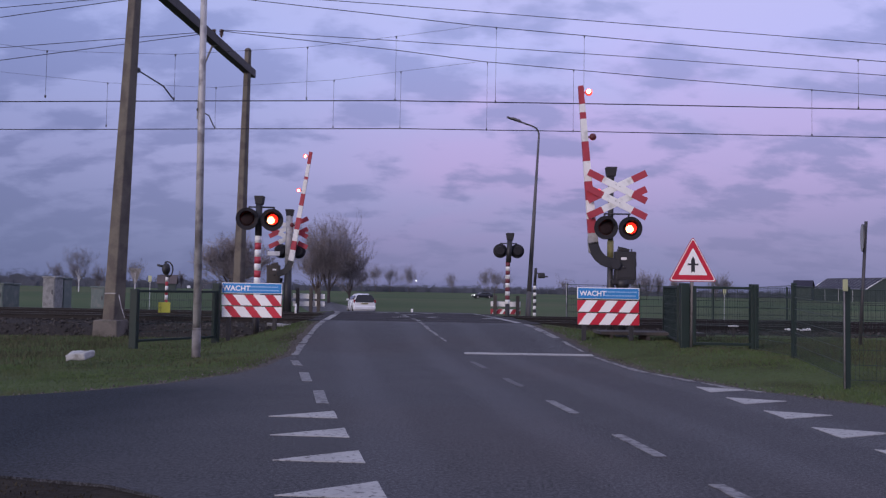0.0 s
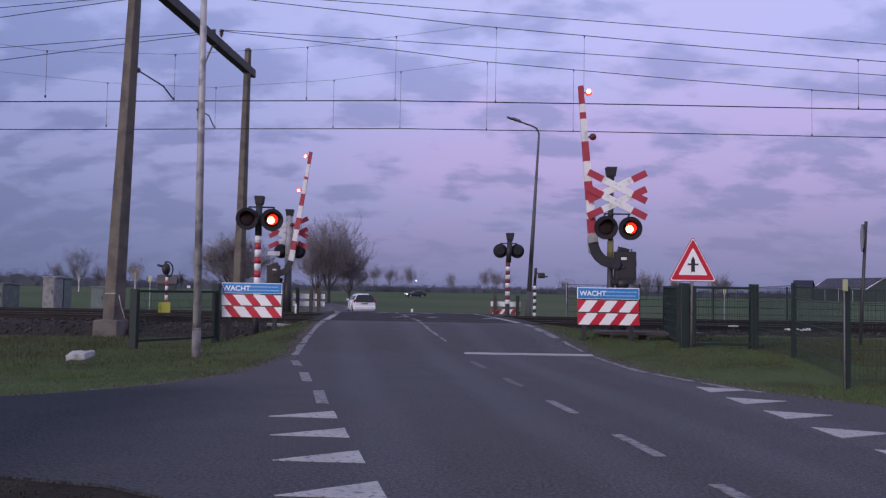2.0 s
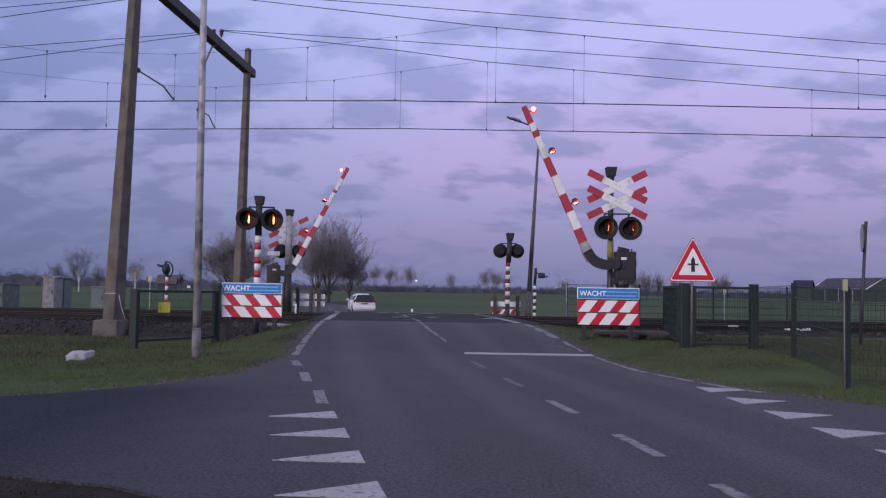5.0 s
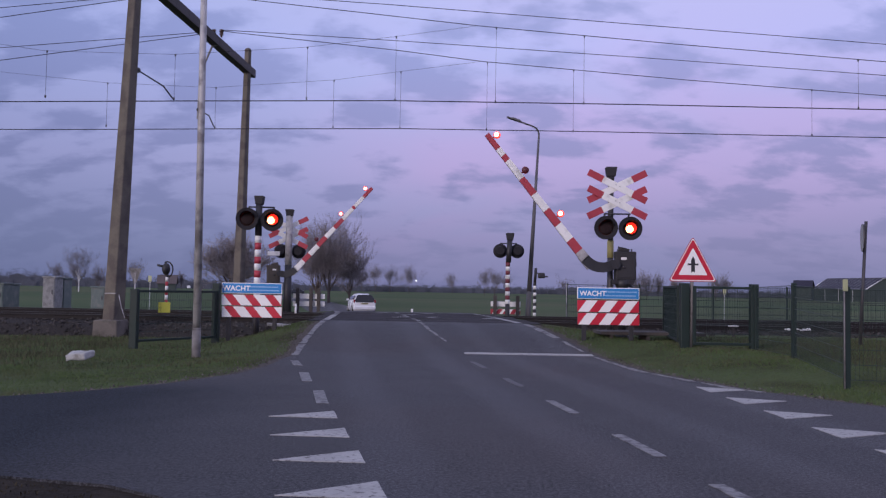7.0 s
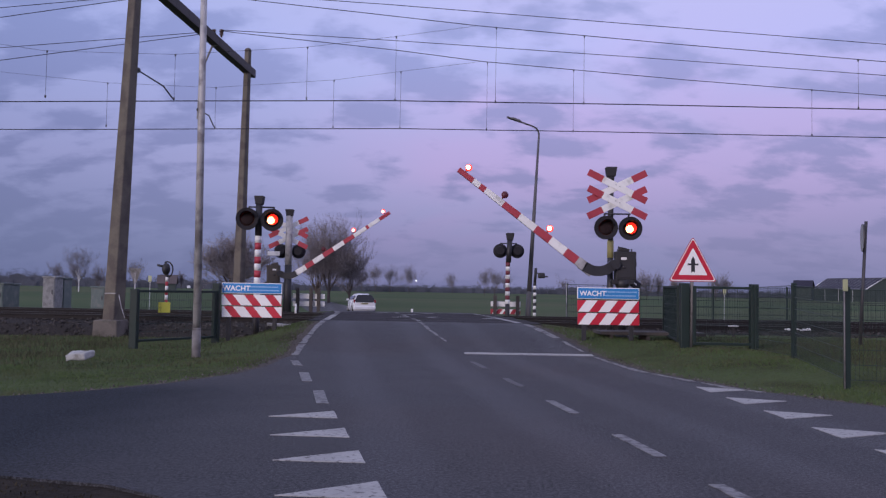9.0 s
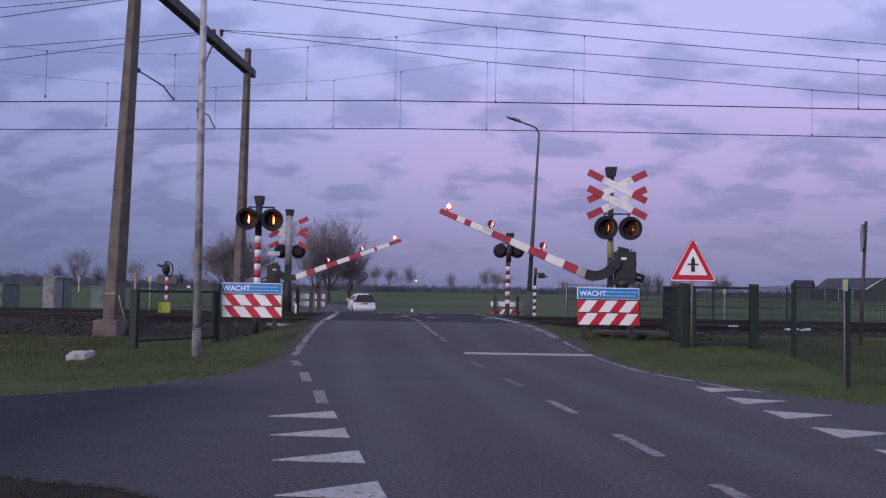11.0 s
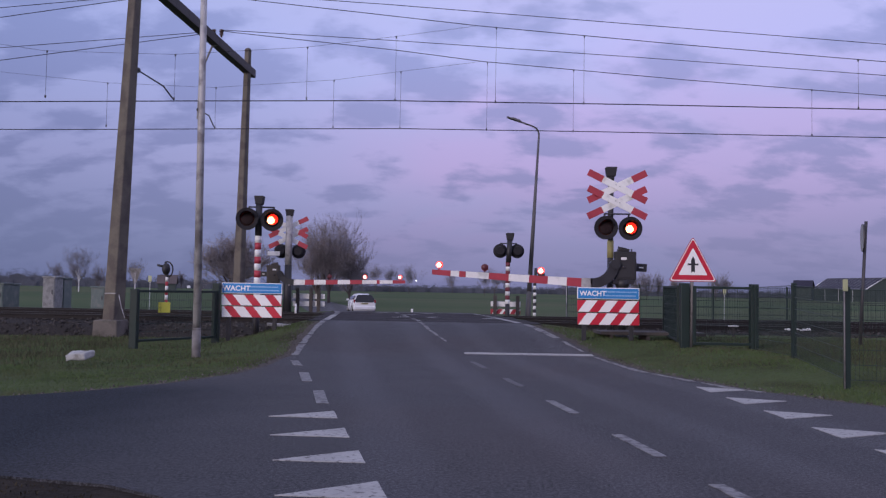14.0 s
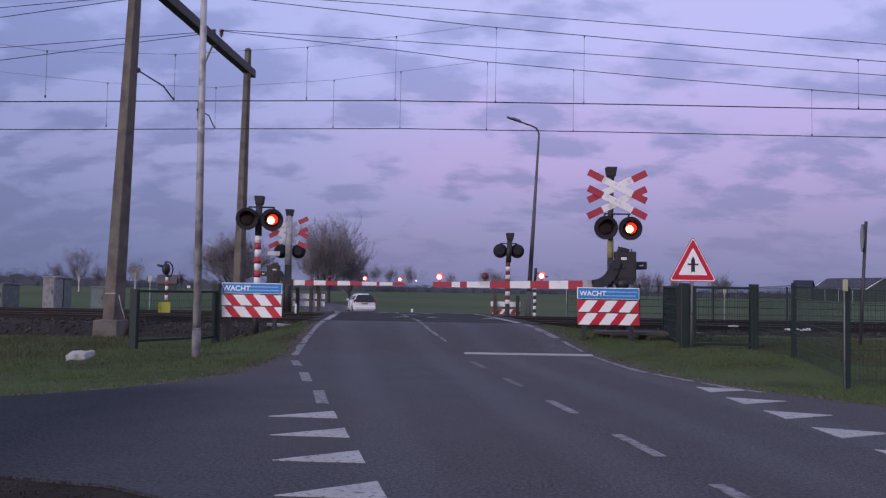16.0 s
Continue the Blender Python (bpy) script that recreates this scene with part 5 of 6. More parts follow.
def banded_signal(at, h, yaw, plate):
    """A short banded post with a black lamp on top, for the cycle path."""
    t = thing("path_signal", at, "short red and white banded post with a black lamp on top", "crossing signal", "path signals")
    banded_post(t, 0, 0, 0.0, h, 0.055, False, 9)
    bm = B()
    bm_ball(bm, (-0.04, 0, h + 0.30), 0.17, 18, 0, (0.85, 1.2, 1.35))
    bm_rod(bm, (-0.10, 0, h + 0.38), (-0.34, -0.1, h + 0.44), 0.055, 0.04, 10)
    bm_rod(bm, (0, 0, h - 0.05), (0, 0, h + 0.12), 0.05, 0.06, 12)
    part("lamp", bm, "black", t, "black lamp")
    hoop = [(0.20 * math.sin(a), 0.03 * math.sin(a), h + 0.28 + 0.29 * math.cos(a)) for a in np.linspace(-0.5, 3.1, 14)]
    part("hood_rim", bm_pipe(B(), hoop, 0.026), "black", t, "thin black rim of the lamp hood")
    if plate:
        part("plate", bm_box(B(), (0, -0.12, 0.18), (0.46, 0.02, 0.36), bevel=0.008), "yellow", t, "yellow plate")


banded_signal((-10.23, 31.5, 0.0), 1.50, -60, False)


def small_signal():
    t = thing("path_signal", (3.55, 32.6, 0.0), "thin black and white banded post with a small black lamp", "crossing signal", "path signals")
    banded_post(t, 0, 0, 0.0, 1.55, 0.06, False, 12, "black", "black band")
    part("upper_post", bm_rod(B(), (0, 0, 1.55), (0.04, 0, 2.1), 0.055, None, 12), "black", t)
    bm = B()
    bm_box(bm, (0.25, 0, 1.82), (0.26, 0.22, 0.22), bevel=0.05)
    bm_box(bm, (0.42, 0, 1.78), (0.16, 0.2, 0.06), bevel=0.02)
    bm_rod(bm, (0.02, 0, 1.95), (0.2, 0, 1.86), 0.02, None, 8)
    part("lamp", bm, "black", t, "small black lamp")


small_signal()


def far_board(at, w, striped):
    t = thing("warning_board", at, "far board on two dark posts, striped and weathered" if striped else "far pale board on dark posts seen from behind", "warning board", "boards beside the road")
    for x in ((-w * 0.36, w * 0.40) if striped else (-w * 0.34, w * 0.08, w * 0.32)):
        part("leg", bm_box(B(), (x, -0.06, 0.42), (0.13, 0.12, 1.05), bevel=0.01), "wood", t)
    part("board", bm_box(B(), (0, 0.03, 0.62), (w, 0.04, 0.19), bevel=0.006), "white", t)
    part("board", bm_box(B(), (0, 0.03, 0.33), (w, 0.04, 0.19), bevel=0.006), "redfade" if striped else "white", t)
    if striped:
        bm = B()
        for i in range(4):
            x0 = -w / 2 + 0.05 + i * w / 4
            bm_plate(bm, [(x0, 0.24), (x0 + 0.12, 0.24), (x0 + 0.24, 0.42), (x0 + 0.12, 0.42)], 0.008, Matrix.Translation((0, 0.004, 0)))
        part("stripe", bm, "white", t, "white slanted stripes")


far_board((2.44, 32.6, 0.08), 1.14, True)
far_board((-5.12, 32.6, 0.25), 1.22, False)
solo("direction_plate", bm_box(B(), (0, 0, 0), (0.46, 0.02, 0.16), bevel=0.004), "white", "small pale plate on the far barrier", "sign", at=(-6.36, 31.85, 2.46))


def yield_back():
    t = thing("yield_sign", (-15.22, 42.0, -0.6), "grey back of an inverted triangular sign on a post", "road sign")
    part("post", bm_rod(B(), (0, 0.03, -0.2), (0, 0.03, 2.4), 0.035, None, 10), "steel", t)
    part("sign_plate", bm_plate(B(), [(-0.32, 2.60), (0.32, 2.60), (0.05, 1.85), (-0.05, 1.85)], 0.02), "sleeve", t)


yield_back()


def cabinet(x, y, w, d, h, z, mats, label, posts=False):
    t = thing("relay_cabinet", (x, y, z), label, "cabinet", "trackside cabinets")
    part("body", bm_box(B(), (0, 0, h / 2), (w, d, h), bevel=0.02), mats, t)
    part("lid", bm_box(B(), (0, 0, h + 0.03), (w + 0.08, d + 0.08, 0.06), bevel=0.015), mats, t)
    part("door", bm_box(B(), (0, -d / 2 - 0.012, h * 0.52), (w * 0.86, 0.02, h * 0.84), bevel=0.006), mats, t)
    part("handle", bm_box(B(), (w * 0.3, -d / 2 - 0.035, h * 0.55), (0.03, 0.03, 0.16), bevel=0.006), "darksteel", t)
    part("plinth", bm_box(B(), (0, 0, -0.15), (w + 0.06, d + 0.06, 0.36), bevel=0.01), "concrete", t)


cabinet(-15.13, 33.0, 0.47, 0.7, 1.2, 0.2, "stained", "tall stained grey trackside cabinet")
cabinet(-15.25, 33.9, 0.62, 0.7, 1.16, 0.2, "cabinet", "dark grey-green trackside cabinet")
cabinet(-13.25, 33.0, 0.55, 0.6, 0.85, 0.2, "cabinet", "low grey-green trackside cabinet")
cabinet(-17.12, 33.0, 0.50, 0.7, 0.92, 0.2, "cabinet", "low grey-green trackside cabinet")
cabinet(-17.3, 33.9, 0.52, 0.7, 0.90, 0.2, "cabinet", "low grey-green trackside cabinet")


def rock():
    bm = B()
    bm_box(bm, (0, 0, 0.06), (0.37, 0.30, 0.12), None, 0.035)
    bmesh.ops.subdivide_edges(bm, edges=bm.edges, cuts=2, use_grid_fill=True)
    for v in bm.verts:
        v.co += Vector((noise.noise(v.co * 6), noise.noise(v.co * 6 + Vector((5, 0, 0))), noise.noise(v.co * 7 + Vector((0, 9, 0))))) * 0.03
        v.co.x *= 1.0 + 0.9 * max(0.0, v.co.z - 0.05)
    solo("stone_block", bm, "paleblock", "pale weathered lump of concrete in the grass", "stone", at=pose(-5.82, 13.75, -0.01, 6, -6, -8))


rock()


def slab():
    t = thing("path_slab", (4.2, 18.9, 0.0), "dark concrete slab on short supports beside the barrier", "slab")
    part("slab_top", bm_box(B(), (0.40, 0, 0.33), (2.3, 0.9, 0.07), bevel=0.01), "wood", t)
    for x in (-0.5, 0.3, 1.0):
        part("support", bm_box(B(), (x, 0, 0.12), (0.07, 0.8, 0.40), bevel=0.005), "wood", t)


slab()
solo("kerb_piece", bm_box(B(), (0, 0, 0), (0.62, 0.16, 0.07), bevel=0.015), "paleblock", "pale concrete slab lying by the road edge", "slab", at=pose(-3.85, 20.3, 0.30, 0, 3, 6))
# small white things on the track bed
for x, y, z, s in ((7.2, 21.0, 0.22, 0.16), ):
    t = thing("track_marker", (x, y, z), "small white-capped marker post beside the rail", "marker post", "track markers")
    part("post", bm_box(B(), (0, 0, 0.05), (0.05, 0.05, 0.30)), "wood", t)
    part("cap", bm_box(B(), (0, 0, 0.22), (0.22, 0.14, 0.04), bevel=0.012), "white", t, "white cap")
for x, w in ((8.97, 0.44), (8.62, 0.12)):
    bm = B()
    for i in range(5):
        bm_box(bm, ((i - 2) * w / 5, 0, 0.014 * math.sin(i * 2.1)), (w / 5.2, 0.10, 0.022 + 0.008 * math.cos(i * 1.7)), Euler((0.1 * i, 0.12 * math.sin(i), 0)).to_matrix(), 0.006)
    solo("track_plate", bm, "white", "broken white plate lying on the ballast", "debris", "track debris", at=(x, 21.2, 0.37))


# ---- cars ----
def wheel(parent, x, y, r, w=0.19):
    bm = B()
    bm_rod(bm, (x - w / 2, y, r), (x + w / 2, y, r), r, None, 24)
    tyre = part("wheel", bm, "tyre", parent)
    part("rim", bm_rod(B(), (x - w / 2 - 0.004, y, r), (x + w / 2 + 0.004, y, r), r * 0.62, None, 18), "steel", tyre)


def car(name, at, mats, label, sections):
    """A car along +y (its front), from cross-sections: (y, half width low, half width high, z low, z waist, z roof, half width roof)."""
    t = thing(name, at, label, "car", "cars")
    bm = B()
    rings = []
    for (y, hw, hr, z0, zw, zr) in sections:
        pts = [(-hw * 0.92, z0), (-hw, z0 + 0.14), (-hw, zw - 0.06), (-hw * 0.96, zw), (-hr, zr - 0.05), (-hr * 0.86, zr), (hr * 0.86, zr), (hr, zr - 0.05),
               (hw * 0.96, zw), (hw, zw - 0.06), (hw, z0 + 0.14), (hw * 0.92, z0)]
        rings.append([bm.verts.new((x, y, z)) for x, z in pts])
    n = 12
    for a, b in zip(rings, rings[1:]):
        for i in range(n):
            f = bm.faces.new((a[i], a[(i + 1) % n], b[(i + 1) % n], b[i]))
            f.smooth = True
    bm.faces.new(rings[0][::-1])
    bm.faces.new(rings[-1])
    bmesh.ops.recalc_face_normals(bm, faces=bm.faces)
    body = part("body", bm, mats, t)
    return t, body


def white_car():
    sec = [(-1.90, 0.72, 0.62, 0.30, 0.74, 0.80), (-1.86, 0.79, 0.66, 0.22, 0.84, 0.92), (-1.74, 0.82, 0.55, 0.20, 0.90, 1.18), (-1.50, 0.83, 0.44, 0.20, 0.92, 1.40), (-0.9, 0.84, 0.46, 0.18, 0.93, 1.45),
           (0.1, 0.84, 0.55, 0.18, 0.92, 1.42), (0.7, 0.83, 0.55, 0.18, 0.90, 1.22), (1.2, 0.82, 0.60, 0.20, 0.88, 0.95), (1.7, 0.75, 0.58, 0.25, 0.74, 0.78), (1.88, 0.62, 0.5, 0.3, 0.58, 0.62)]
    t, body = car("hatchback_car", pose(-6.12, 64.0, -0.63, 0, 0, 14), "carpaint", "small white hatchback standing on the road beyond the rails", sec)
    lean = pose(0, -1.93, 0.80, -24, 0, 0)
    part("rear_window", bm_plate(B(), [(-0.60, 0.02), (0.60, 0.02), (0.70, 0.12), (0.68, 0.24), (0.53, 0.58), (0.44, 0.62), (-0.44, 0.62), (-0.53, 0.58), (-0.68, 0.24), (-0.70, 0.12)], 0.09, lean), "glass", t, "dark rear window")
    for s in (-1, 1):
        part("tail_light", bm_box(B(), (s * 0.765, -1.88, 0.90), (0.11, 0.16, 0.24), Euler((radians(-16), 0, s * 0.35)).to_matrix(), 0.04), "taillight", t, "red tail light")
        part("side_window", bm_box(B(), (s * 0.70, -0.45, 1.14), (0.06, 1.80, 0.34), Euler((0, s * -0.62, 0)).to_matrix(), 0.03), "glass", t)
        part("wing_mirror", bm_box(B(), (s * 0.93, 0.55, 0.98), (0.20, 0.10, 0.13), bevel=0.03), "carpaint", t)
        for y in (-1.25, 1.22):
            wheel(t, s * 0.76, y, 0.29)
    part("licence_plate", bm_box(B(), (0, -1.915, 0.72), (0.52, 0.015, 0.11), bevel=0.004), "yellowdull", t, "yellow plate")
    bm = B()
    for i in range(6):
        bm_box(bm, (-0.19 + 0.075 * i, -1.924, 0.72), (0.05, 0.004, 0.06))
    part("plate_bars", bm, "black", t)
    part("bumper", bm_box(B(), (0, -1.88, 0.42), (1.62, 0.16, 0.26), bevel=0.06), "carpaint", t)
    part("wiper", bm_box(B(), (0.1, -1.84, 0.95), (0.5, 0.02, 0.025), Euler((0, -0.15, 0)).to_matrix()), "black", t)


white_car()


def dark_car():
    sec = [(-2.3, 0.70, 0.55, 0.35, 0.90, 0.93), (-2.2, 0.82, 0.62, 0.28, 0.98, 1.04), (-1.6, 0.86, 0.62, 0.24, 0.98, 1.38), (-0.6, 0.87, 0.62, 0.22, 0.96, 1.46), (0.3, 0.87, 0.60, 0.22, 0.94, 1.40),
           (1.0, 0.86, 0.62, 0.22, 0.92, 0.98), (1.9, 0.80, 0.60, 0.26, 0.80, 0.84), (2.25, 0.66, 0.5, 0.3, 0.64, 0.68)]
    t, body = car("saloon_car", pose(9, 190, -0.6, 0, 0, 90), "darkcar", "dark car driving along the far road with headlights on", sec)
    for s in (-1, 1):
        part("headlight", bm_ball(B(), (s * 0.62, 2.16, 0.68), 0.13, 12, 0, (1.2, 0.8, 0.8)), "headlight", t, "lit white headlight")
        part("side_window", bm_box(B(), (s * 0.745, -0.6, 1.16), (0.05, 1.9, 0.30), Euler((0, s * -0.40, 0)).to_matrix(), 0.03), "glass", t)
        for y in (-1.4, 1.4):
            wheel(t, s * 0.78, y, 0.31)
    return t


far_car = dark_car()


# ---- trees and distance ----
def tree(at, height, spread, seed, label, trunk_share=0.28, levels=5, trunk_r=0.22, twig_r=0.012, lean=0.0, forks=3, group="trees", up=0.35, mats="twig", skin="bark", half=0.0):
    """A bare tree: limbs that fork down to twigs; half is the half width of its crown."""
    rng = random.Random(seed)
    t = thing("tree", at, label, "tree", group)
    tv, tf, cv, cf = [], [], [], []

    def limb(a, b, r0, r1, verts, faces, sides):
        d = (b - a).normalized()
        u = d.orthogonal().normalized()
        w = d.cross(u)
        n = len(verts)
        for p, r in ((a, r0), (b, r1)):
            for k in range(sides):
                q = p + (u * math.cos(math.tau * k / sides) + w * math.sin(math.tau * k / sides)) * r
                verts.append(tuple(q))
        for k in range(sides):
            faces.append((n + k, n + (k + 1) % sides, n + sides + (k + 1) % sides, n + sides + k))

    def grow(p, d, length, r, level):
        steps = 3 if level < 3 else 2
        for s in range(steps):
            wob = Vector((rng.uniform(-1, 1), rng.uniform(-1, 1), rng.uniform(-0.5, 1))) * (0.16 + 0.05 * level)
            d2 = (d + wob + Vector((0, 0, 0.05 * up))).normalized()
            q = p + d2 * length / steps
            r2 = r * 0.82
            if level < 2:
                limb(p, q, r, r2, tv, tf, 8 if level == 0 else 6)
            else:
                limb(p, q, max(r, twig_r), max(r2, twig_r * 0.8), cv, cf, 3)
            p, d, r = q, d2, r2
            if level < levels and (s > 0 or level > 0):
                for _ in range(1 if s < steps - 1 else forks):
                    side = Vector((rng.uniform(-1, 1), rng.uniform(-1, 1), rng.uniform(-0.3, 0.75)))
                    side = (side - d * side.dot(d) * 0.5).normalized()
                    nd = (d * rng.uniform(0.45, 0.85) + Vector((side.x * spread, side.y * spread, side.z)) * rng.uniform(0.55, 1.0)).normalized()
                    grow(p, nd, length * rng.uniform(0.42, 1.0), r * rng.uniform(0.50, 0.68), level + 1)

    base = Vector((0, 0, -0.2))
    top = Vector((lean, 0, height * trunk_share))
    limb(base, top, trunk_r * 1.25, trunk_r, tv, tf, 10)
    for k in range(forks + 2):
        a = math.tau * k / (forks + 2) + rng.uniform(-0.4, 0.4)
        nd = Vector((math.cos(a) * 0.55 * spread, math.sin(a) * 0.55 * spread, rng.uniform(0.55, 1.1))).normalized()
        grow(top - Vector((0, 0, rng.uniform(0, 0.25) * height * trunk_share)), nd, height * 0.27, trunk_r * 0.62, 1)
    grow(top, Vector((0, 0, 1)), height * 0.30, trunk_r * 0.75, 1)
    zs = max(v[2] for v in cv)
    k = height / zs
    kw = k
    if half:
        reach = sorted(math.hypot(v[0] - lean, v[1]) for v in cv)
        kw = half / reach[int(len(reach) * 0.985)]
    for name, vs, fs, mt in (("trunk", tv, tf, skin), ("crown", cv, cf, mats)):
        me = bpy.data.meshes.new(name)
        me.from_pydata([(x * kw, y * kw, z * k) for x, y, z in vs], [], fs)
        me.materials.append(M[mt])
        ob = new(name, me)
        ob.parent = t
    return t


tree((-13.9, 104.0, -0.6), 11.7, 0.70, 3, "bare winter tree with a dense round crown by the road", 0.14, 6, 0.26, 0.0125, half=4.0)
tree((-11.8, 108.0, -0.6), 9.2, 0.65, 8, "bare winter tree with a dense crown by the road", 0.13, 6, 0.22, 0.0125, half=2.9)
tree((-16.5, 112.0, -0.6), 10.2, 0.65, 21, "bare winter tree with a dense crown by the road", 0.14, 6, 0.24, 0.0125, half=3.8)
tree((-22.8, 92.0, -0.6), 8.3, 0.95, 9, "broad bare winter tree with spreading branches", 0.15, 5, 0.24, 0.016, forks=4, half=4.2)
tree((-93.5, 304.0, -0.6), 7.5, 0.6, 91, "small reddish bare tree beside the farmhouse", 0.2, 6, 0.12, 0.016, forks=2, group="field trees", mats="hazed_twig", half=2.0)
tree((-76.5, 178.6, -0.6), 10.2, 0.55, 15, "slender birch with a white trunk at the field edge", 0.34, 6, 0.13, 0.011, forks=2, group="field trees", mats="hazed_twig", skin="birch")
tree((-77.0, 190.0, -0.6), 7.0, 0.42, 16, "small reddish bare tree at the field edge", 0.2, 6, 0.10, 0.013, forks=2, group="field trees", mats="hazed_twig")
for i, (px_x, d, h) in enumerate(((-112, 260, 9), (-98, 270, 11), (-66, 280, 9), (-26, 330, 13), (-21, 340, 12), (-13, 330, 12), (15, 300, 11), (18.5, 300, 10),                                   (30, 400, 10), (5, 420, 11), (-40, 420, 12), (60, 420, 11), (-150, 330, 11))):
    tree((px_x, d, -0.6), h, 0.6, 30 + i, "bare tree far off across the fields", 0.22, 6, 0.10, 0.015, forks=2, group="field trees", mats="hazed_twig")


for i, (x, h, w) in enumerate(((55.2, 8.6, 2.3), (58.6, 9.2, 2.6), (62.6, 9.0, 2.7), (65.8, 7.4, 2.0), (78.2, 8.2, 2.4), (81.6, 8.6, 2.6))):
    tree((x, 240.0 + 3 * (i % 3), -0.6), h, 0.6, 60 + i, "bare bushy tree in a clump behind the track fence", 0.10, 6, 0.10, 0.024, forks=2, group="field trees", mats="hazed_twig", half=w)


def far_woods():
    """The long low line of woods and hedges at the horizon: thousands of thin bare stems with a ragged top."""
    rng = random.Random(77)
    verts, faces = [], []
    for i in range(3400):
        # one far tree: a cloud of short thin twigs, fullest at half its height
        x = rng.uniform(-640, 640)
        y = 560 + rng.uniform(-60, 120) + 40 * math.sin(x * 0.011)
        top = 4.9 + 3.2 * abs(noise.noise(Vector((x * 0.013, 3, 0)))) + 4.0 * max(0.0, noise.noise(Vector((x * 0.05, 7, 0)))) + 4.4 * smooth(-200, -250, x)
        top += 2.0 * smooth(-176, -168, x) * smooth(-132, -142, x)
        h = top * rng.uniform(0.55, 1.0) * (1.35 if i % 17 == 0 else 1.0)
        r = h * rng.uniform(0.3, 0.6)
        for k in range(34):
            v = rng.random()
            a = rng.uniform(0, math.tau)
            wide = r * math.sqrt(max(0.05, 1 - (2 * v - 0.9) ** 2)) * math.sqrt(rng.random())
            px, pz = x + wide * math.cos(a), -0.7 + h * v
            l, w = rng.uniform(0.35, 1.1), rng.uniform(0.06, 0.16)
            dx, dz = l * math.cos(a) * 0.7, l * (0.35 + 0.5 * rng.random())
            n = len(verts)
            q = y + wide * math.sin(a)
            verts += [(px - w, q, pz), (px + w, q, pz), (px + dx + w * 0.4, q, pz + dz), (px + dx - w * 0.4, q, pz + dz)]
            faces.append((n, n + 1, n + 2, n + 3))
        n = len(verts)
        verts += [(x - r * 0.9, y + 2, -0.9), (x + r * 0.9, y + 2, -0.9), (x + r * 0.7, y + 2, h * 0.40), (x, y + 2, h * 0.50), (x - r * 0.7, y + 2, h * 0.40)]
        faces.append((n, n + 1, n + 2, n + 3, n + 4))
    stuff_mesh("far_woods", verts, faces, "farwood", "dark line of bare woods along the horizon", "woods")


far_woods()


def barn(at, yaw, length, wide, eave, ridge, panels, label, trims=True, roof="barnroof"):
    t = thing("barn", pose(*at, 0, 0, yaw), label, "barn", "farm buildings")
    bm = B()
    bm_box(bm, (0, 0, eave / 2 - 0.2), (length, wide, eave + 0.4), bevel=0.03)
    for s in (-1, 1):
        bm_plate(bm, [(-wide / 2, eave), (wide / 2, eave), (0, ridge)], 0.1, Matrix.Translation((s * length / 2 - (0.1 if s > 0 else 0), 0, 0)) @ Matrix.Rotation(radians(90), 4, "Z"))
    part("wall", bm, "barnwall", t)
    slope = math.hypot(wide / 2 + 0.5, ridge - eave)
    ang = math.atan2(ridge - eave, wide / 2)
    for s in (-1, 1):
        part("roof", bm_box(B(), (0, s * (wide / 4 + 0.2), (ridge + eave) / 2 + 0.05), (length + 0.8, slope + 0.3, 0.15), Euler((-s * ang, 0, 0)).to_matrix(), 0.02), roof, t)
    part("ridge_cap", bm_box(B(), (0, 0, ridge + 0.2), (length + 0.8, 0.5, 0.12), bevel=0.03), roof, t)
    if panels:
        q = Euler((ang, 0, 0)).to_matrix()
        nrm = q @ Vector((0, 0, 1))
        for r in range(3):
            for c in range(panels):
                f = (r + 0.5) / 3
                ctr = Vector((-length / 2 + (c + 0.5) * length / panels, -wide / 2 * (1 - f), eave + (ridge - eave) * f)) + nrm * 0.25
                part("solar_panel", bm_box(B(), ctr, (length / panels - 0.55, slope / 3 - 0.40, 0.06), q), "solar", t)
    if not trims:
        return t
    for s in (-1, 1):
        bm = B()
        bm_rod(bm, (s * length / 2, -wide / 2 - 0.4, eave), (s * length / 2, 0, ridge), 0.22, None, 6)
        part("gable_trim", bm, "white", t, "pale gable trim")
    for i in range(4):
        part("gutter_post", bm_box(B(), (-length / 2 + 0.3 + i * length / 4, -wide / 2 - 0.12, eave / 2), (0.25, 0.12, eave), bevel=0.02), "boardback", t, "pale downpipe")
    return t


barn((169.3, 348.4, -0.6), -77.8, 33.8, 15.3, 4.86, 9.29, 14, "long dark barn with solar panels on its grey roof")
barn((140.5, 330.0, -0.6), -35, 6.5, 5.0, 5.3, 7.6, 0, "small dark shed beside the barn", False, "solar")


barn((-97.2, 300.0, -0.6), 12, 6.0, 5.0, 2.4, 5.0, 0, "small brown farmhouse among bare trees far off", False, "farroof")


def far_van():
    t = thing("van", pose(-128.4, 430.0, -0.6, 0, 0, 12), "small white van parked beside the farm far off", "van", "cars")
    bm = bm_box(B(), (0, 0, 1.0), (1.7, 3.6, 1.4), None, 0.15, 0, (0.86, 0.92))
    part("body", bm, "carpaint", t)
    for s in (-1, 1):
        part("side_window", bm_box(B(), (s * 0.80, 0.5, 1.30), (0.05, 1.6, 0.40), Euler((0, s * -0.14, 0)).to_matrix(), 0.02), "glass", t)
        for y in (-1.15, 1.15):
            wheel(t, s * 0.74, y, 0.31)


far_van()


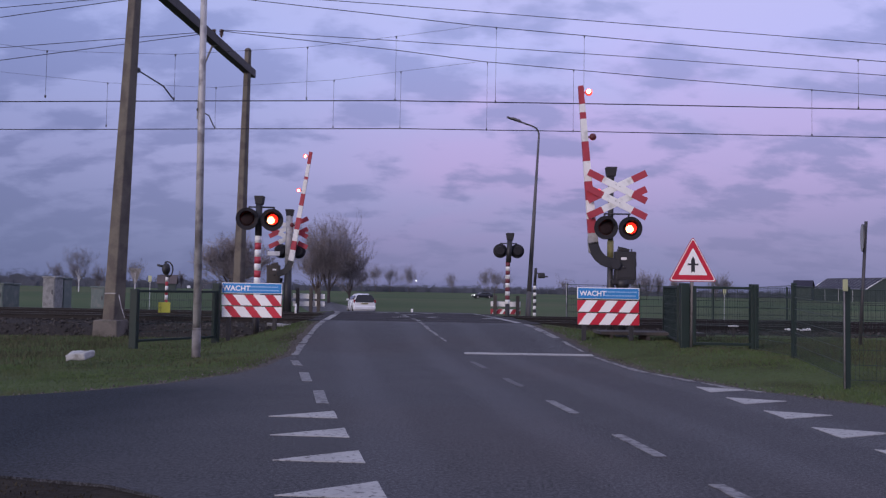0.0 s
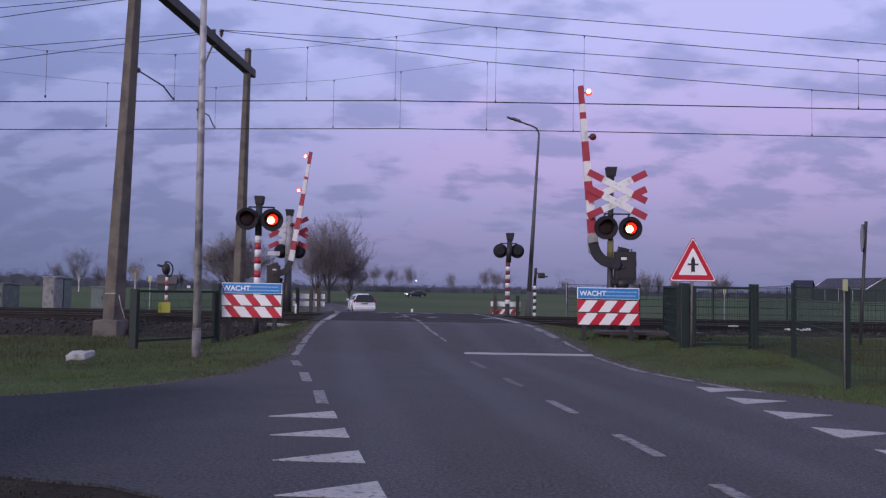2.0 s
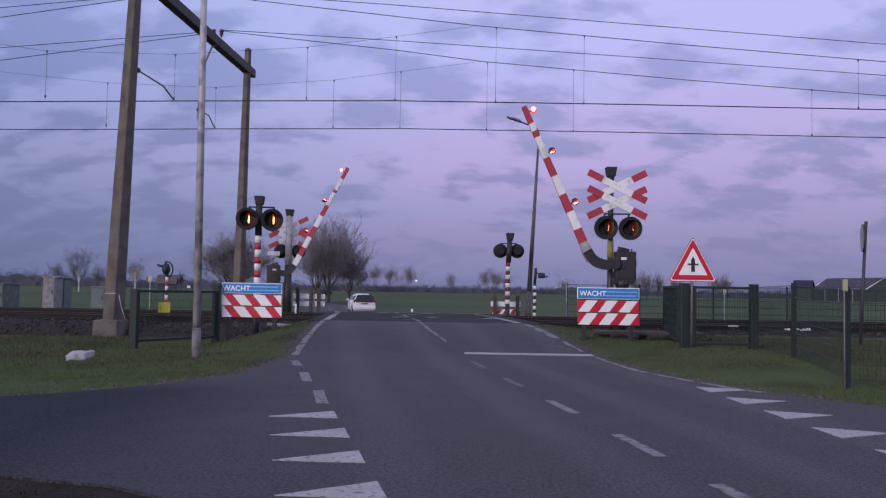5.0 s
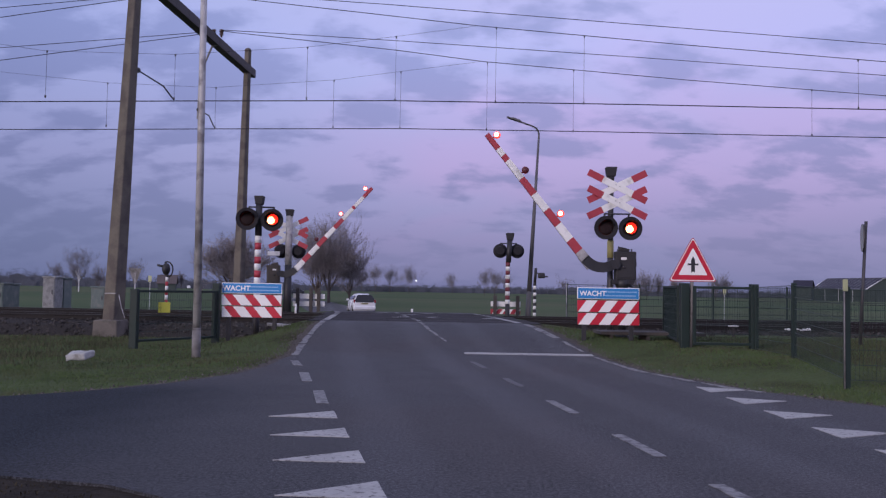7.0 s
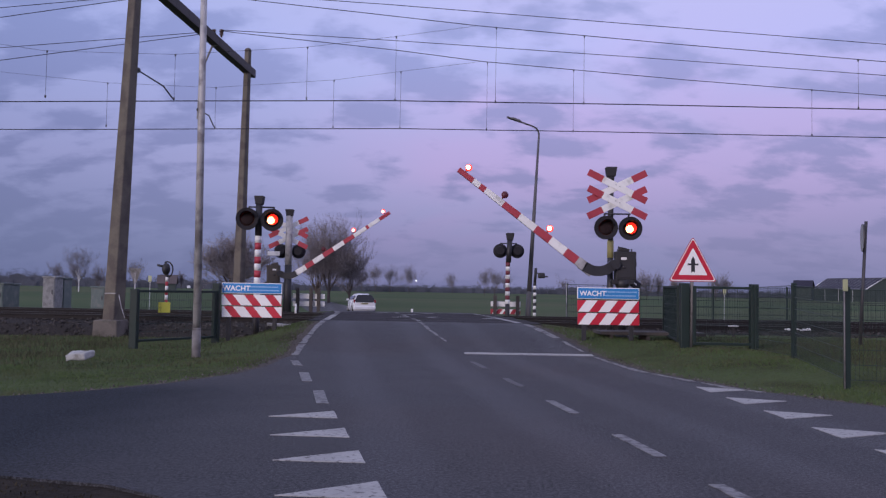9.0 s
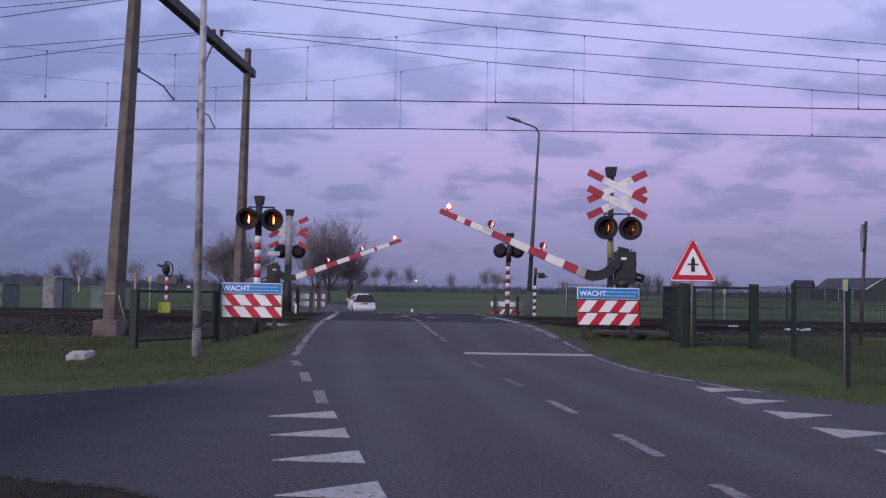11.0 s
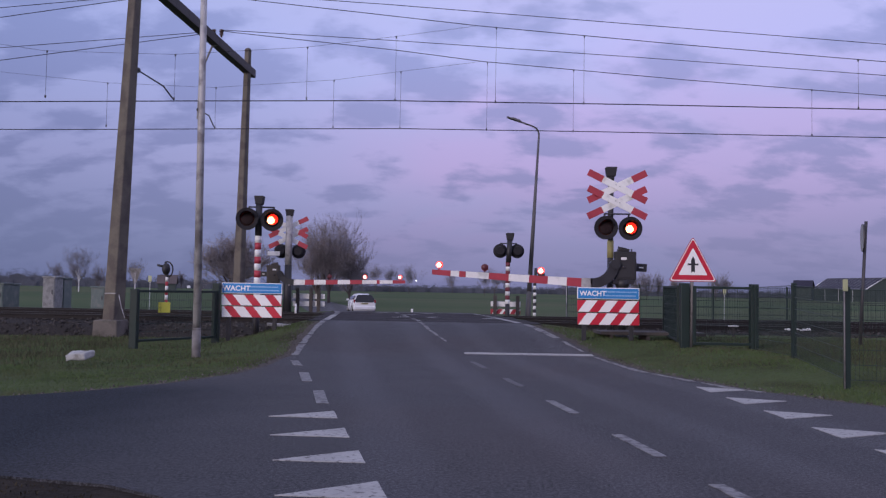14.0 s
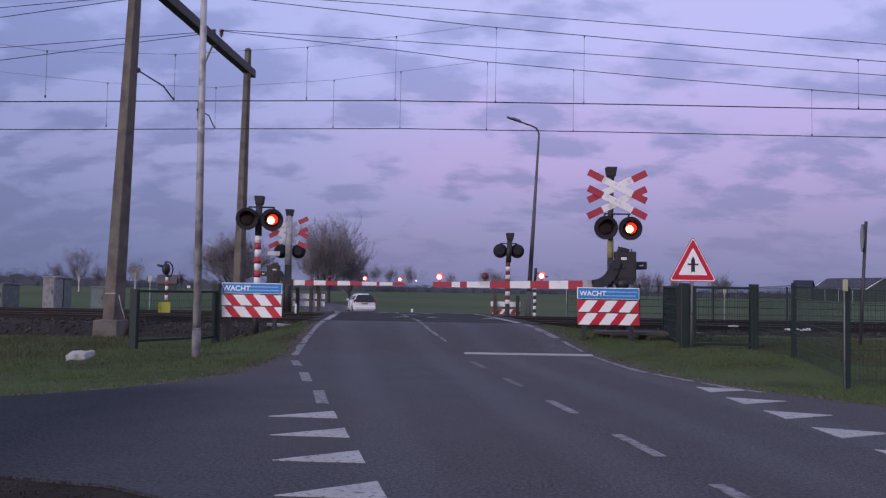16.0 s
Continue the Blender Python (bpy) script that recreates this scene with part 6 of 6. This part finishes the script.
def farm_lamp():
    t = thing("farm_lamp", (-10.2, 330.0, -0.6), "small bright lamp on a pole at a farm far off", "street lamp", "lamp posts")
    part("shaft", bm_rod(B(), (0, 0, -0.3), (0, 0, 5.2), 0.10, 0.07, 8), "darksteel", t)
    part("lamp_head", bm_ball(B(), (0, -0.1, 5.2), 0.17, 10), "headlight", t, "lit white lamp head")


farm_lamp()


# ---- what moves ----
NEAR_SWING = ((0.0, 85.8), (2.4, 85.8), (2.6, 85.4), (3.0, 82.0), (3.5, 77.3), (4.0, 73.7), (6.3, 57.0), (7.0, 51.9), (8.0, 44.8), (9.0, 37.6), (11.5, 20.0),
              (12.5, 13.4), (13.0, 10.1), (13.5, 7.0), (14.0, 3.9), (14.2, 2.65), (14.5, 0.8), (14.7, 0.0), (14.9, -0.05), (15.2, 0.0), (16.0, 0.0))
FAR_SWING = ((0.0, 80.9), (2.4, 80.9), (2.6, 80.4), (3.0, 77.2), (3.5, 73.0), (4.0, 69.4), (6.3, 52.9), (7.0, 47.85), (8.0, 40.8), (9.0, 33.9), (11.5, 17.0),
             (12.5, 10.6), (13.0, 7.3), (13.5, 4.0), (14.0, 1.0), (14.3, 0.0), (14.6, 0.0), (16.0, 0.0))
CAR_WAY = ((0.0, 9.0), (1.0, 1.4), (2.0, -6.0), (3.0, -13.4), (4.2, -22.4), (5.2, -28.6), (6.3, -32.0), (7.5, -35.6), (9.0, -39.0), (12.0, -42.0), (16.0, -43.5))


TO_LEFT = [0.163 + PERIOD * n for n in range(5)] + [3.325, 3.96] + [0.163 + PERIOD * n for n in range(7, 25)]
TO_RIGHT = [0.56 + 0.6325 * n for n in range(19)] + [12.65, 13.26, 13.90, 14.56, 15.18, 15.82]


def flash_rows(place, kind):
    """Poses of a lens that shows its lit face in its own phase and its dark face in the other."""
    x, y, z = place
    turn = 0.0 if kind == "R" else 178.0
    rows = [(0.0, pose(x, y, z, 0, 0, turn))]
    for s in sorted(TO_LEFT + TO_RIGHT):
        f = round(s * FPS)
        aim = 178.0 - turn
        for k, a in enumerate((turn, 89.0, aim)):
            rows.append(((f - 1 + k) / FPS, pose(x, y, z, 0, 0, a)))
        turn = aim
    rows.append((CLIP, pose(x, y, z, 0, 0, turn)))
    return rows


def motions():
    walk(near_arm, [(t, pose(0, 0, NEAR_AXLE, 0, a - 1.55, 0)) for t, a in NEAR_SWING])
    walk(far_arm, [(t, pose(0, 0, FAR_AXLE, 0, 0.4 - a, 0)) for t, a in FAR_SWING])
    walk(far_car, [(t, pose(x, 190 - 0.12 * (x - 9), -0.6, 0, 0, 107)) for t, x in CAR_WAY])
    for lens, place, kind in TURNING:
        walk(lens, flash_rows(place, kind))


motions()
